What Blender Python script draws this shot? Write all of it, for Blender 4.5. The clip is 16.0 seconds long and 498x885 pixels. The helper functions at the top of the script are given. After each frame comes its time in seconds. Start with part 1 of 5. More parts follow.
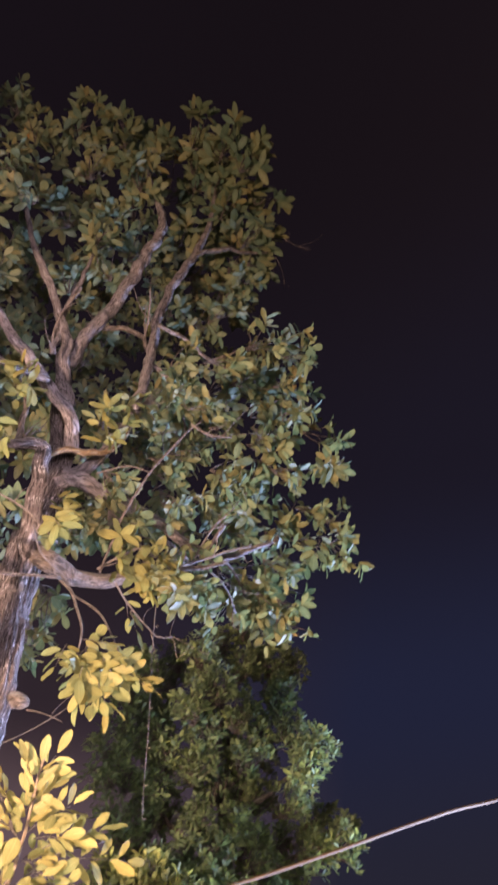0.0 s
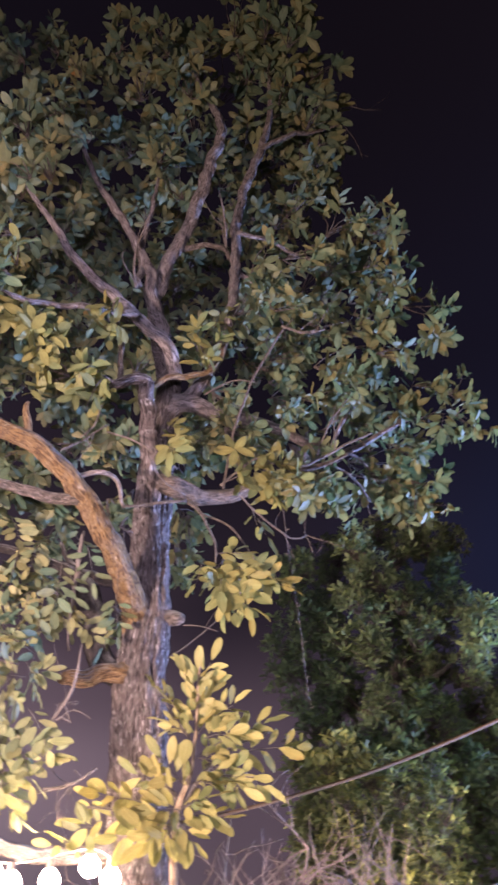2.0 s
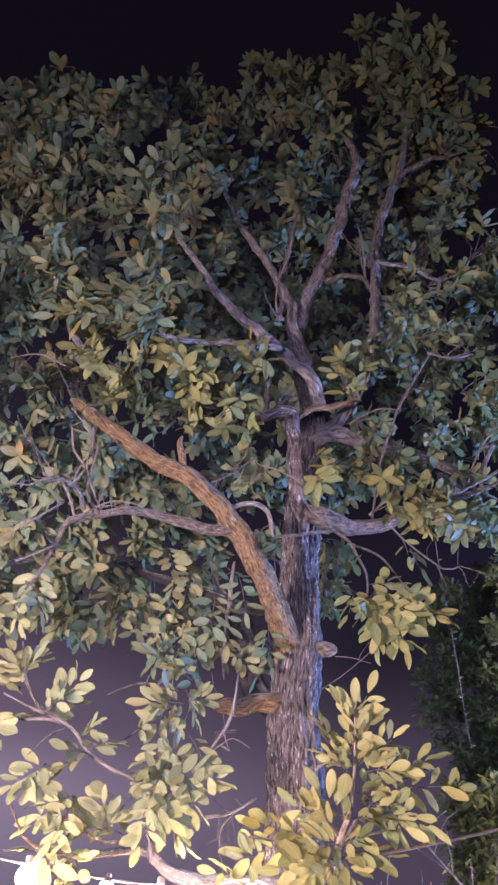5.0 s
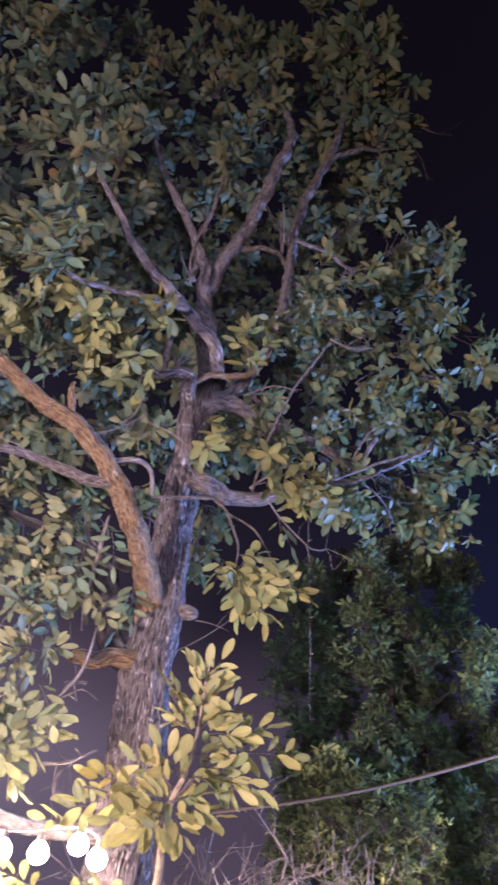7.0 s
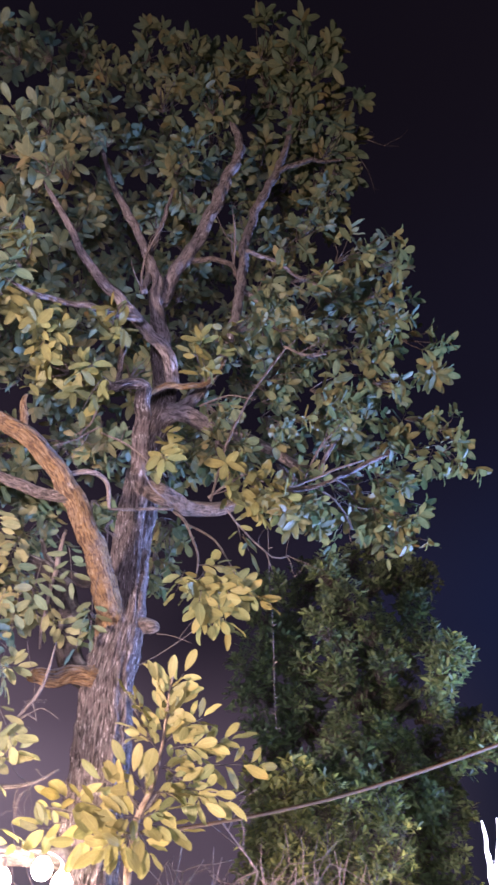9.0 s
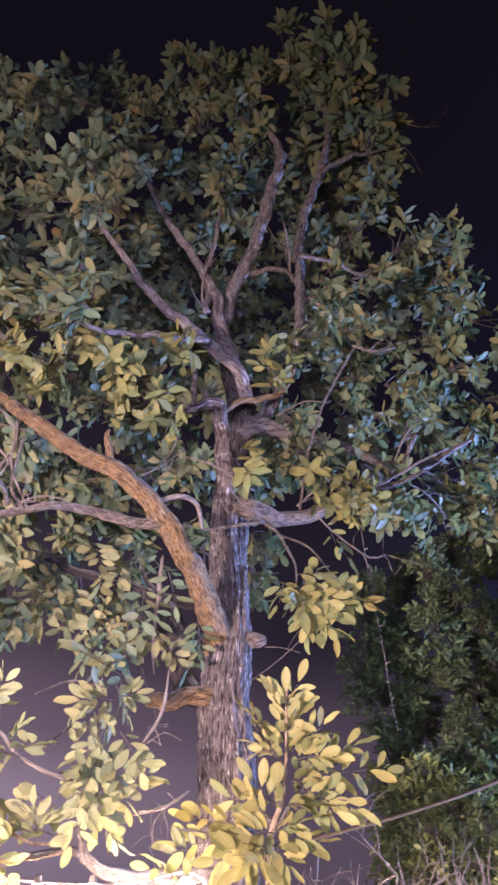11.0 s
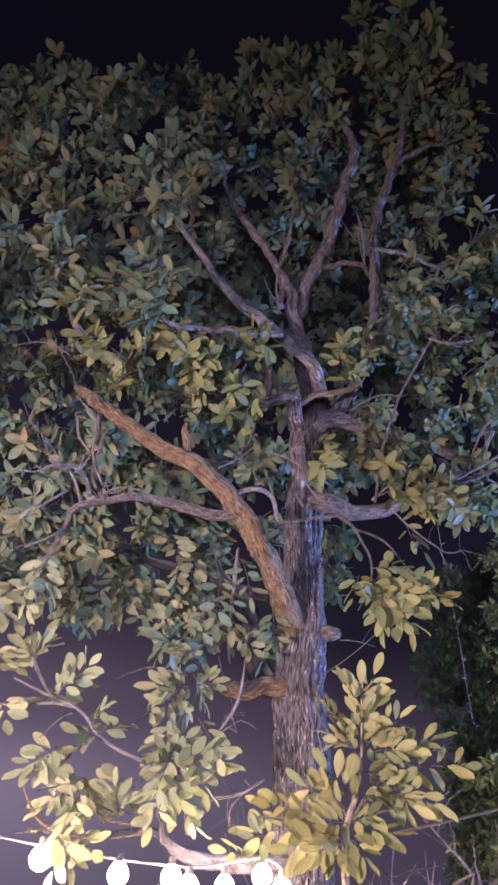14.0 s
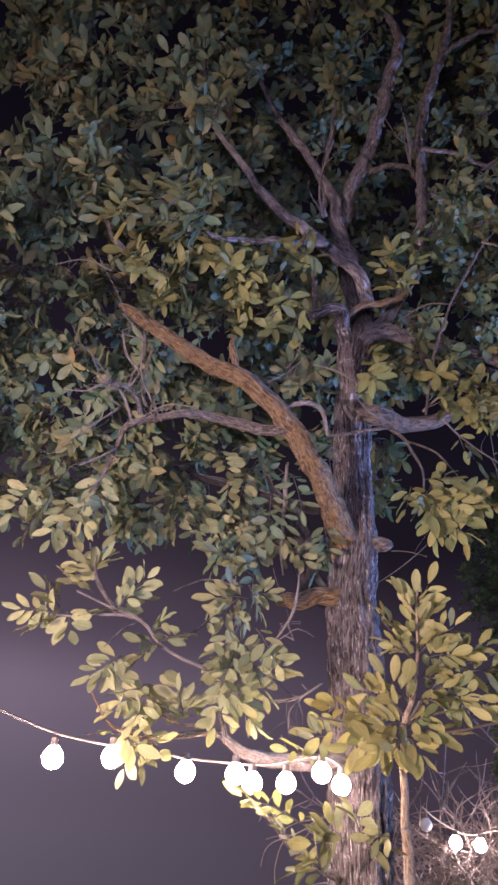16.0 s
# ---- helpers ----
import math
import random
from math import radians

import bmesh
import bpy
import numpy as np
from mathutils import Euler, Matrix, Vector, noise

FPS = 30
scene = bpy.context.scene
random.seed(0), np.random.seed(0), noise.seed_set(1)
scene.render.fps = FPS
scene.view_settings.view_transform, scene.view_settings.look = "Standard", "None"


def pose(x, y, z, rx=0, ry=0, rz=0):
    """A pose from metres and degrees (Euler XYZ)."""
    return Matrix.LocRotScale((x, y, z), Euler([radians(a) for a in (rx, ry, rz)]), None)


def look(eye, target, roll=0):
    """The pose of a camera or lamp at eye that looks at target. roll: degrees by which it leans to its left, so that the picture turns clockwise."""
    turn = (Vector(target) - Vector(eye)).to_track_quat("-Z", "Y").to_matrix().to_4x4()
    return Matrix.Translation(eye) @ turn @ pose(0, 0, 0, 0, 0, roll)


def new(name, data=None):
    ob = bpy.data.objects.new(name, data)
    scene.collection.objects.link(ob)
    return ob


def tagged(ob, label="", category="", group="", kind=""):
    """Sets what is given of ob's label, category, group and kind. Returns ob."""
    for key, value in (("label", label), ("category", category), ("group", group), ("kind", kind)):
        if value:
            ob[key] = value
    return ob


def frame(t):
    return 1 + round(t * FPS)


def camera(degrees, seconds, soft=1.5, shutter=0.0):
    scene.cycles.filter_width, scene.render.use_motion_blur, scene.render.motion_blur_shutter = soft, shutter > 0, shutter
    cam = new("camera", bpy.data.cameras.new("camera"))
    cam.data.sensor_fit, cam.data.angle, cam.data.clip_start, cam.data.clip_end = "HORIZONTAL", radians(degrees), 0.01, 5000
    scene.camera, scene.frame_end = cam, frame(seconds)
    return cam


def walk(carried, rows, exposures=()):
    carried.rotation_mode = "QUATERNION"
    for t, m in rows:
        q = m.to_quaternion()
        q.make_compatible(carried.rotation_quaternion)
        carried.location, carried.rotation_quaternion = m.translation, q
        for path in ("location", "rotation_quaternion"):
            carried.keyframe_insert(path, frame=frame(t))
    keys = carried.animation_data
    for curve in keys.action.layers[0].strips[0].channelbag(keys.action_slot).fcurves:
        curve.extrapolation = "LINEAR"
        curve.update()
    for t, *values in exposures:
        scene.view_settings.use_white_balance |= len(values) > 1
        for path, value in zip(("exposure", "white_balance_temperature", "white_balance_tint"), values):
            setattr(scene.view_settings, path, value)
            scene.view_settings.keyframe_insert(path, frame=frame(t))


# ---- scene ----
# ---- camera and its way ----
cam = camera(36.22, 16.0, soft=2.75, shutter=0.6)
walk(cam, [
    (0.0, pose(-0.224, -0.022, 1.592, 132.64, 0.13, -24.76)),
    (0.5, pose(-0.111, -0.054, 1.609, 129.33, -0.62, -21.76)),
    (1.0, pose(-0.037, -0.091, 1.613, 126.41, -1.16, -16.66)),
    (1.5, pose(-0.006, -0.077, 1.618, 125.77, 0.42, -13.54)),
    (2.0, pose(0.011, -0.060, 1.607, 125.56, 2.68, -8.73)),
    (2.5, pose(0.009, -0.024, 1.595, 127.27, 2.35, -3.80)),
    (3.0, pose(0.001, 0.004, 1.594, 127.78, 1.15, -1.41)),
    (3.5, pose(0.000, 0.000, 1.600, 128.00, -0.00, 0.00)),
    (3.7, pose(-0.006, -0.002, 1.599, 128.20, -0.36, 0.40)),
    (5.8, pose(-0.107, -0.112, 1.598, 126.52, -3.91, -2.86)),
    (6.0, pose(-0.115, -0.105, 1.599, 125.96, -4.59, -4.86)),
    (6.5, pose(-0.097, -0.097, 1.604, 125.55, -5.57, -9.22)),
    (7.0, pose(-0.082, -0.084, 1.604, 125.68, -4.27, -11.92)),
    (7.5, pose(-0.071, -0.055, 1.603, 125.59, -2.77, -14.40)),
    (8.0, pose(-0.072, -0.039, 1.591, 125.63, -2.26, -15.28)),
    (8.2, pose(-0.068, -0.035, 1.581, 126.14, -2.08, -15.53)),
    (10.3, pose(-0.085, -0.070, 1.595, 127.14, 1.68, -6.78)),
    (10.5, pose(-0.093, -0.069, 1.598, 127.18, 1.74, -5.95)),
    (11.0, pose(-0.096, -0.067, 1.594, 127.37, 1.66, -4.22)),
    (11.5, pose(-0.085, -0.058, 1.577, 127.57, 1.01, -2.82)),
    (12.0, pose(-0.094, -0.062, 1.567, 127.72, 0.05, -1.67)),
    (12.5, pose(-0.091, -0.065, 1.572, 127.77, -0.51, -0.91)),
    (13.0, pose(-0.116, -0.070, 1.570, 127.72, -1.06, -0.59)),
    (13.5, pose(-0.122, -0.082, 1.567, 127.65, -1.48, -0.22)),
    (14.0, pose(-0.121, -0.082, 1.564, 127.08, -1.62, -0.05)),
    (14.5, pose(-0.125, -0.049, 1.543, 123.79, -1.82, 0.21)),
    (15.0, pose(-0.146, -0.040, 1.548, 122.09, -2.28, 1.22)),
    (15.5, pose(-0.172, -0.043, 1.557, 121.44, -1.93, 2.40)),
    (16.0, pose(-0.183, -0.046, 1.561, 120.88, -1.95, 3.11)),
], exposures=[(0.0, 0.93, 7540, 38), (1.0, 0.78, 7190, 39), (2.0, 0.50, 6430, 42), (3.5, 0.42, 5690, 45), (6.0, 0.12, 5570, 45), (7.0, 0.22, 5600, 45), (8.0, 0.51, 5850, 44), (10.5, 0.55, 6020, 45), (12.5, 0.20, 5450, 45), (14.0, -0.04, 5450, 45), (14.7, -0.24, 5570, 45), (16.0, -0.40, 5770, 45)])

# ---- night sky; the glow low down stands in for glare from the bulbs ----
world = bpy.data.worlds.new("night")
scene.world = world
world.use_nodes = True
wn, wl = world.node_tree.nodes, world.node_tree.links
wn.clear()
w_out = wn.new("ShaderNodeOutputWorld")
w_bg = wn.new("ShaderNodeBackground")
w_tc = wn.new("ShaderNodeTexCoord")
w_sep = wn.new("ShaderNodeSeparateXYZ")
wl.new(w_tc.outputs["Generated"], w_sep.inputs[0])


def sky_ramp(stops):
    r = wn.new("ShaderNodeValToRGB")
    r.color_ramp.interpolation = "EASE"
    el = r.color_ramp.elements
    while len(el) < len(stops):
        el.new(0.5)
    for e, (p, c) in zip(el, stops):
        e.position, e.color = p, (*c, 1)
    wl.new(w_sep.outputs["Z"], r.inputs[0])
    return r


# bright low stops: haze round the string bulbs, put into the sky's colour
sky_left = sky_ramp([(0.0, (0.142, 0.130, 0.130)), (0.08, (0.160, 0.144, 0.146)), (0.21, (0.235, 0.196, 0.199)), (0.30, (0.115, 0.092, 0.098)), (0.40, (0.058, 0.046, 0.051)),
                     (0.55, (0.017, 0.0138, 0.018)), (0.85, (0.0038, 0.0032, 0.005))])
sky_right = sky_ramp([(0.0, (0.072, 0.059, 0.064)), (0.22, (0.062, 0.050, 0.056)), (0.40, (0.0125, 0.0105, 0.0138)),
                      (0.65, (0.0046, 0.0040, 0.0064)), (0.9, (0.0036, 0.0030, 0.0043))])
w_map = wn.new("ShaderNodeMapRange")
w_map.inputs[1].default_value, w_map.inputs[2].default_value = -0.34, 0.12
wl.new(w_sep.outputs["X"], w_map.inputs[0])
w_mix = wn.new("ShaderNodeMixRGB")
wl.new(w_map.outputs[0], w_mix.inputs[0])
wl.new(sky_left.outputs[0], w_mix.inputs[1])
wl.new(sky_right.outputs[0], w_mix.inputs[2])
sky_far = sky_ramp([(0.0, (0.0120, 0.0120, 0.0172)), (0.18, (0.0080, 0.0100, 0.0175)), (0.40, (0.0060, 0.0092, 0.0225)),
                    (0.65, (0.0048, 0.0050, 0.0095)), (0.9, (0.0046, 0.0038, 0.0052))])
f_map = wn.new("ShaderNodeMapRange")
f_map.inputs[1].default_value, f_map.inputs[2].default_value = 0.18, 0.5
wl.new(w_sep.outputs["X"], f_map.inputs[0])
f_mix = wn.new("ShaderNodeMixRGB")
wl.new(f_map.outputs[0], f_mix.inputs[0])
wl.new(w_mix.outputs[0], f_mix.inputs[1])
wl.new(sky_far.outputs[0], f_mix.inputs[2])
wl.new(f_mix.outputs[0], w_bg.inputs[0])
wl.new(w_bg.outputs[0], w_out.inputs[0])


def lamp(name, eye, target, size, power, colour):
    d = bpy.data.lights.new(name, "AREA")
    d.shape, d.size, d.energy, d.color = "DISK", size, power, colour
    ob = new(name, d)
    ob.matrix_world = look(eye, target)
    return ob


# warm terrace lamps on the left, a neutral lamp on the house behind the viewer, a blue-white flood lamp on the far
# right
lamp("terrace_lamp", (-2.45, -0.15, 1.4), (-1.1, 3.9, 0.6), 0.5, 880, (1.0, 0.78, 0.55))
house = bpy.data.lights.new("house_lamp", "SPOT")
house.energy, house.color, house.spot_size, house.spot_blend, house.shadow_soft_size = 1150, (0.94, 0.88, 1.0), radians(70), 1.0, 0.17
new("house_lamp", house).matrix_world = look((-0.3, -1.2, 1.3), (-1.62, 4.0, 4.3))
flood = bpy.data.lights.new("flood_lamp", "SPOT")
flood.energy, flood.color, flood.spot_size, flood.spot_blend, flood.shadow_soft_size = 9400, (0.33, 0.56, 1.0), radians(49), 1.0, 0.10
new("flood_lamp", flood).matrix_world = look((8.2, 5.2, 2.2), (0.05, 3.95, 4.5))

# unseen fill spot beside the viewer, added only to brighten the rear tree
rear_fill = bpy.data.lights.new("rear_fill_lamp", "SPOT")
rear_fill.energy, rear_fill.color, rear_fill.spot_size, rear_fill.spot_blend, rear_fill.shadow_soft_size = 600, (0.82, 1.0, 0.84), radians(42), 1.0, 0.17
new("rear_fill_lamp", rear_fill).matrix_world = look((1.6, -1.0, 1.2), (1.75, 6.2, 2.5))

# ---- materials ----


def material(name):
    m = bpy.data.materials.new(name)
    m.use_nodes = True
    return m, m.node_tree.nodes, m.node_tree.links, m.node_tree.nodes["Principled BSDF"]


def ramp(n, l, source, stops):
    r = n.new("ShaderNodeValToRGB")
    el = r.color_ramp.elements
    while len(el) < len(stops):
        el.new(0.5)
    for e, (p, c) in zip(el, stops):
        e.position, e.color = p, (*c, 1)
    l.new(source, r.inputs[0])
    return r.outputs[0]


def noise_tex(n, l, coord, scale, detail=6, rough=0.6):
    t = n.new("ShaderNodeTexNoise")
    t.inputs["Scale"].default_value, t.inputs["Detail"].default_value, t.inputs["Roughness"].default_value = scale, detail, rough
    if coord is not None:
        l.new(coord, t.inputs["Vector"])
    return t.outputs["Fac"]


def mixed(n, l, mode, fac, a, b):
    m = n.new("ShaderNodeMixRGB")
    m.blend_type = mode
    for k, v in enumerate((fac, a, b)):
        if isinstance(v, (int, float)):
            m.inputs[k].default_value = v
        elif isinstance(v, tuple):
            m.inputs[k].default_value = (*v, 1)
        else:
            l.new(v, m.inputs[k])
    return m.outputs[0]


def bump(n, l, height, strength, distance, shader):
    b = n.new("ShaderNodeBump")
    b.inputs["Strength"].default_value, b.inputs["Distance"].default_value = strength, distance
    l.new(height, b.inputs["Height"])
    l.new(b.outputs[0], shader.inputs["Normal"])


def bark(name, dark, main, other, pale, scale, stretch, lichen, depth):
    """Rough bark: long streaks and cracks, patches of a second colour, pale flecks; the uv runs round the limb and along it, in metres."""
    m, n, l, p = material(name)
    uv = n.new("ShaderNodeUVMap")
    mp = n.new("ShaderNodeMapping")
    mp.inputs["Scale"].default_value = (1, stretch, 1)
    l.new(uv.outputs[0], mp.inputs[0])
    streak = n.new("ShaderNodeTexNoise")
    streak.inputs["Scale"].default_value, streak.inputs["Detail"].default_value = scale, 9
    streak.inputs["Roughness"].default_value, streak.inputs["Distortion"].default_value = 0.72, 0.5
    l.new(mp.outputs[0], streak.inputs["Vector"])
    streak = streak.outputs["Fac"]
    fine = noise_tex(n, l, uv.outputs[0], 120, 6, 0.75)
    patch = noise_tex(n, l, uv.outputs[0], 13, 7, 0.7)
    fleck = noise_tex(n, l, mp.outputs[0], scale * 1.25, 6, 0.78)
    c = mixed(n, l, "MIX", ramp(n, l, patch, [(0.42, (0, 0, 0)), (0.60, (1, 1, 1))]), main, other)
    c = mixed(n, l, "MIX", ramp(n, l, streak, [(0.42, (1, 1, 1)), (0.54, (0, 0, 0))]), c, dark)
    spots = mixed(n, l, "MULTIPLY", 1.0, ramp(n, l, fleck, [(0.54, (0, 0, 0)), (0.59, (lichen,) * 3)]), ramp(n, l, streak, [(0.44, (0, 0, 0)), (0.53, (1, 1, 1))]))
    spots = mixed(n, l, "MULTIPLY", 1.0, spots, ramp(n, l, noise_tex(n, l, uv.outputs[0], 7, 3, 0.6), [(0.40, (0.15, 0.15, 0.15)), (0.58, (1, 1, 1))]))
    c = mixed(n, l, "MIX", spots, c, pale)
    geo, up = n.new("ShaderNodeNewGeometry"), n.new("ShaderNodeSeparateXYZ")
    l.new(geo.outputs["Normal"], up.inputs[0])
    crust = mixed(n, l, "MULTIPLY", 1.0, ramp(n, l, up.outputs["Z"], [(0.0, (0, 0, 0)), (0.42, (0.85, 0.85, 0.85))]), ramp(n, l, patch, [(0.40, (0, 0, 0)), (0.56, (1, 1, 1))]))
    c = mixed(n, l, "MIX", crust, c, mixed(n, l, "MIX", fleck, (0.15, 0.155, 0.145), (0.36, 0.37, 0.36)))
    c = mixed(n, l, "MULTIPLY", 0.7, c, ramp(n, l, fine, [(0.3, (0.45, 0.45, 0.45)), (0.7, (1.3, 1.3, 1.3))]))
    l.new(c, p.inputs["Base Color"])
    p.inputs["Roughness"].default_value, p.inputs["Specular IOR Level"].default_value = 0.8, 0.3
    h = mixed(n, l, "ADD", 0.3, streak, fine)
    bump(n, l, h, 1.0, depth, p)
    return m


trunk_bark = bark("trunk_bark", (0.022, 0.018, 0.018), (0.208, 0.180, 0.178), (0.142, 0.116, 0.111), (0.76, 0.75, 0.76), 62, 0.20, 1.0, 0.06)
# near-black copy of the bark: the back stem's shade put into its colour
shaded_bark = bark("shaded_bark", (0.008, 0.007, 0.007), (0.034, 0.030, 0.031), (0.025, 0.021, 0.020), (0.12, 0.115, 0.12), 60, 0.3, 0.5, 0.03)
limb_bark = bark("limb_bark", (0.085, 0.050, 0.028), (0.280, 0.178, 0.074), (0.220, 0.156, 0.092), (0.50, 0.41, 0.26), 95, 0.22, 0.8, 0.05)
twig_bark = bark("twig_bark", (0.035, 0.030, 0.027), (0.160, 0.138, 0.122), (0.125, 0.098, 0.080), (0.36, 0.34, 0.33), 70, 0.36, 0.9, 0.03)
crown_bark = bark("crown_bark", (0.055, 0.048, 0.048), (0.250, 0.230, 0.233), (0.178, 0.153, 0.146), (0.46, 0.45, 0.46), 60, 0.3, 0.7, 0.025)
sapling_bark = bark("sapling_bark", (0.10, 0.075, 0.05), (0.30, 0.235, 0.16), (0.24, 0.18, 0.12), (0.44, 0.38, 0.30), 80, 0.3, 0.4, 0.01)
dead_wood = bark("dead_wood", (0.06, 0.052, 0.048), (0.185, 0.16, 0.145), (0.14, 0.115, 0.10), (0.30, 0.28, 0.27), 70, 0.3, 0.4, 0.01)
shrub_wood = bark("shrub_wood", (0.11, 0.09, 0.09), (0.285, 0.240, 0.235), (0.21, 0.172, 0.168), (0.26, 0.23, 0.22), 70, 0.3, 0.4, 0.01)


def leaf_material(name, stops, rough, through_colour):
    """Leaf blades: tint from leaf to leaf, pale midrib and side veins, blemishes; thin enough to let some light through."""
    m, n, l, p = material(name)
    geo, info = n.new("ShaderNodeNewGeometry"), n.new("ShaderNodeObjectInfo")
    add = n.new("ShaderNodeMath")
    add.operation = "ADD"
    l.new(geo.outputs["Random Per Island"], add.inputs[0])
    l.new(info.outputs["Random"], add.inputs[1])
    fr = n.new("ShaderNodeMath")
    fr.operation = "FRACT"
    l.new(add.outputs[0], fr.inputs[0])
    drift = noise_tex(n, l, geo.outputs["Position"], 2.6, 2, 0.5)
    spread = n.new("ShaderNodeMapRange")
    spread.inputs[1].default_value, spread.inputs[2].default_value = 0.32, 0.68
    l.new(drift, spread.inputs[0])
    both = n.new("ShaderNodeMixRGB")
    both.inputs[0].default_value = 0.36
    l.new(fr.outputs[0], both.inputs[1])
    l.new(spread.outputs[0], both.inputs[2])
    tint = ramp(n, l, both.outputs[0], stops)
    uv = n.new("ShaderNodeUVMap")
    sep = n.new("ShaderNodeSeparateXYZ")
    l.new(uv.outputs[0], sep.inputs[0])
    side = n.new("ShaderNodeMath")
    side.operation = "ABSOLUTE"
    l.new(sep.outputs["X"], side.inputs[0])
    rib = ramp(n, l, side.outputs[0], [(0.0, (1, 1, 1)), (0.10, (0, 0, 0))])
    slant = n.new("ShaderNodeMath")
    slant.operation = "MULTIPLY_ADD"
    l.new(side.outputs[0], slant.inputs[0])
    slant.inputs[1].default_value = -0.35
    l.new(sep.outputs["Y"], slant.inputs[2])
    saw = n.new("ShaderNodeMath")
    saw.operation = "PINGPONG"
    l.new(slant.outputs[0], saw.inputs[0])
    saw.inputs[1].default_value = 0.055
    veins = ramp(n, l, saw.outputs[0], [(0.0, (0.5, 0.5, 0.5)), (0.012, (0, 0, 0))])
    tc = n.new("ShaderNodeTexCoord")
    blotch = noise_tex(n, l, tc.outputs["Object"], 26, 4, 0.6)
    c = mixed(n, l, "MULTIPLY", 0.6, tint, ramp(n, l, blotch, [(0.3, (0.62, 0.62, 0.58)), (0.7, (1.2, 1.18, 1.1))]))
    lines = mixed(n, l, "ADD", 1.0, rib, veins)
    c = mixed(n, l, "MIX", mixed(n, l, "MULTIPLY", 1.0, lines, (0.4, 0.4, 0.4)), c, mixed(n, l, "ADD", 1.0, tint, (0.10, 0.10, 0.05)))
    l.new(c, p.inputs["Base Color"])
    p.inputs["Roughness"].default_value, p.inputs["Specular IOR Level"].default_value = rough, 0.18
    bump(n, l, lines, 0.35, 0.002, p)
    tr = n.new("ShaderNodeBsdfTranslucent")
    l.new(mixed(n, l, "MULTIPLY", 1.0, c, through_colour), tr.inputs["Color"])
    mx = n.new("ShaderNodeMixShader")
    mx.inputs[0].default_value = 0.28
    l.new(p.outputs[0], mx.inputs[1])
    l.new(tr.outputs[0], mx.inputs[2])
    l.new(mx.outputs[0], n["Material Output"].inputs[0])
    return m


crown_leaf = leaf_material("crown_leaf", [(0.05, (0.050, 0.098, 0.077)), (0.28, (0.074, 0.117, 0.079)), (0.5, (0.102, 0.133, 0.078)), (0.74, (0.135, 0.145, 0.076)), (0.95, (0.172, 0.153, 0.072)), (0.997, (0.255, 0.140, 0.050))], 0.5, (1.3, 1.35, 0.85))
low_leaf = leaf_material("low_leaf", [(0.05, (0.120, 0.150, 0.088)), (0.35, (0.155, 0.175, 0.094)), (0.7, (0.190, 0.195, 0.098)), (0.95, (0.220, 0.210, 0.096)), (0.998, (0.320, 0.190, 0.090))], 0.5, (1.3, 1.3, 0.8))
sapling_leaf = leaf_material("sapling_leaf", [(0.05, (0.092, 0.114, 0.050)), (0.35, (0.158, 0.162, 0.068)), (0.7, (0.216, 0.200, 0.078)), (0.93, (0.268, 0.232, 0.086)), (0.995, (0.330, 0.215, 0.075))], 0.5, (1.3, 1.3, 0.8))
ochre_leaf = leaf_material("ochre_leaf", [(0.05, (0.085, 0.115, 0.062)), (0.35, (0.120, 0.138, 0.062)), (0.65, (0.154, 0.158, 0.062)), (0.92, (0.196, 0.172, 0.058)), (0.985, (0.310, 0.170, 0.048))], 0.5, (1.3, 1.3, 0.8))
dark_leaf = leaf_material("dark_leaf", [(0.05, (0.064, 0.102, 0.068)), (0.45, (0.105, 0.157, 0.092)), (0.75, (0.152, 0.212, 0.110)), (0.9, (0.235, 0.325, 0.140)), (0.96, (0.400, 0.520, 0.200))], 0.5, (1.3, 1.5, 0.85))
bush_leaf = leaf_material("bush_leaf", [(0.05, (0.075, 0.102, 0.060)), (0.45, (0.125, 0.156, 0.078)), (0.78, (0.215, 0.245, 0.098)), (0.95, (0.380, 0.410, 0.155))], 0.5, (1.3, 1.4, 0.75))


def plain(name, colour, rough=0.6, metal=0.0, grain=60):
    m, n, l, p = material(name)
    tc = n.new("ShaderNodeTexCoord")
    g = noise_tex(n, l, tc.outputs["Object"], grain)
    l.new(ramp(n, l, g, [(0.3, tuple(0.75 * v for v in colour)), (0.7, tuple(min(1, 1.15 * v) for v in colour))]), p.inputs["Base Color"])
    p.inputs["Roughness"].default_value, p.inputs["Metallic"].default_value = rough, metal
    bump(n, l, g, 0.2, 0.002, p)
    return m


rope_fibre = plain("rope_fibre", (0.105, 0.058, 0.024), 0.9)
pale_cable = plain("pale_cable", (0.15, 0.13, 0.115), 0.5)
dark_cable = plain("dark_cable", (0.045, 0.04, 0.04), 0.6)
socket_plastic = plain("socket_plastic", (0.16, 0.14, 0.12), 0.45)
milk_glass = plain("milk_glass", (0.75, 0.75, 0.78), 0.2)


def glowing(name, colour, strength):
    m, n, l, p = material(name)
    p.inputs["Base Color"].default_value = (*colour, 1)
    p.inputs["Emission Color"].default_value = (*colour, 1)
    p.inputs["Emission Strength"].default_value = strength
    return m


warm_bulb = glowing("warm_bulb", (1.0, 0.78, 0.52), 165)
small_bulb = glowing("small_bulb", (1.0, 0.78, 0.52), 210)
white_led = glowing("white_led", (0.90, 0.94, 1.0), 6)
yellow_led = glowing("yellow_led", (1.0, 0.62, 0.12), 7)
amber_led = glowing("amber_led", (1.0, 0.40, 0.05), 1.0)

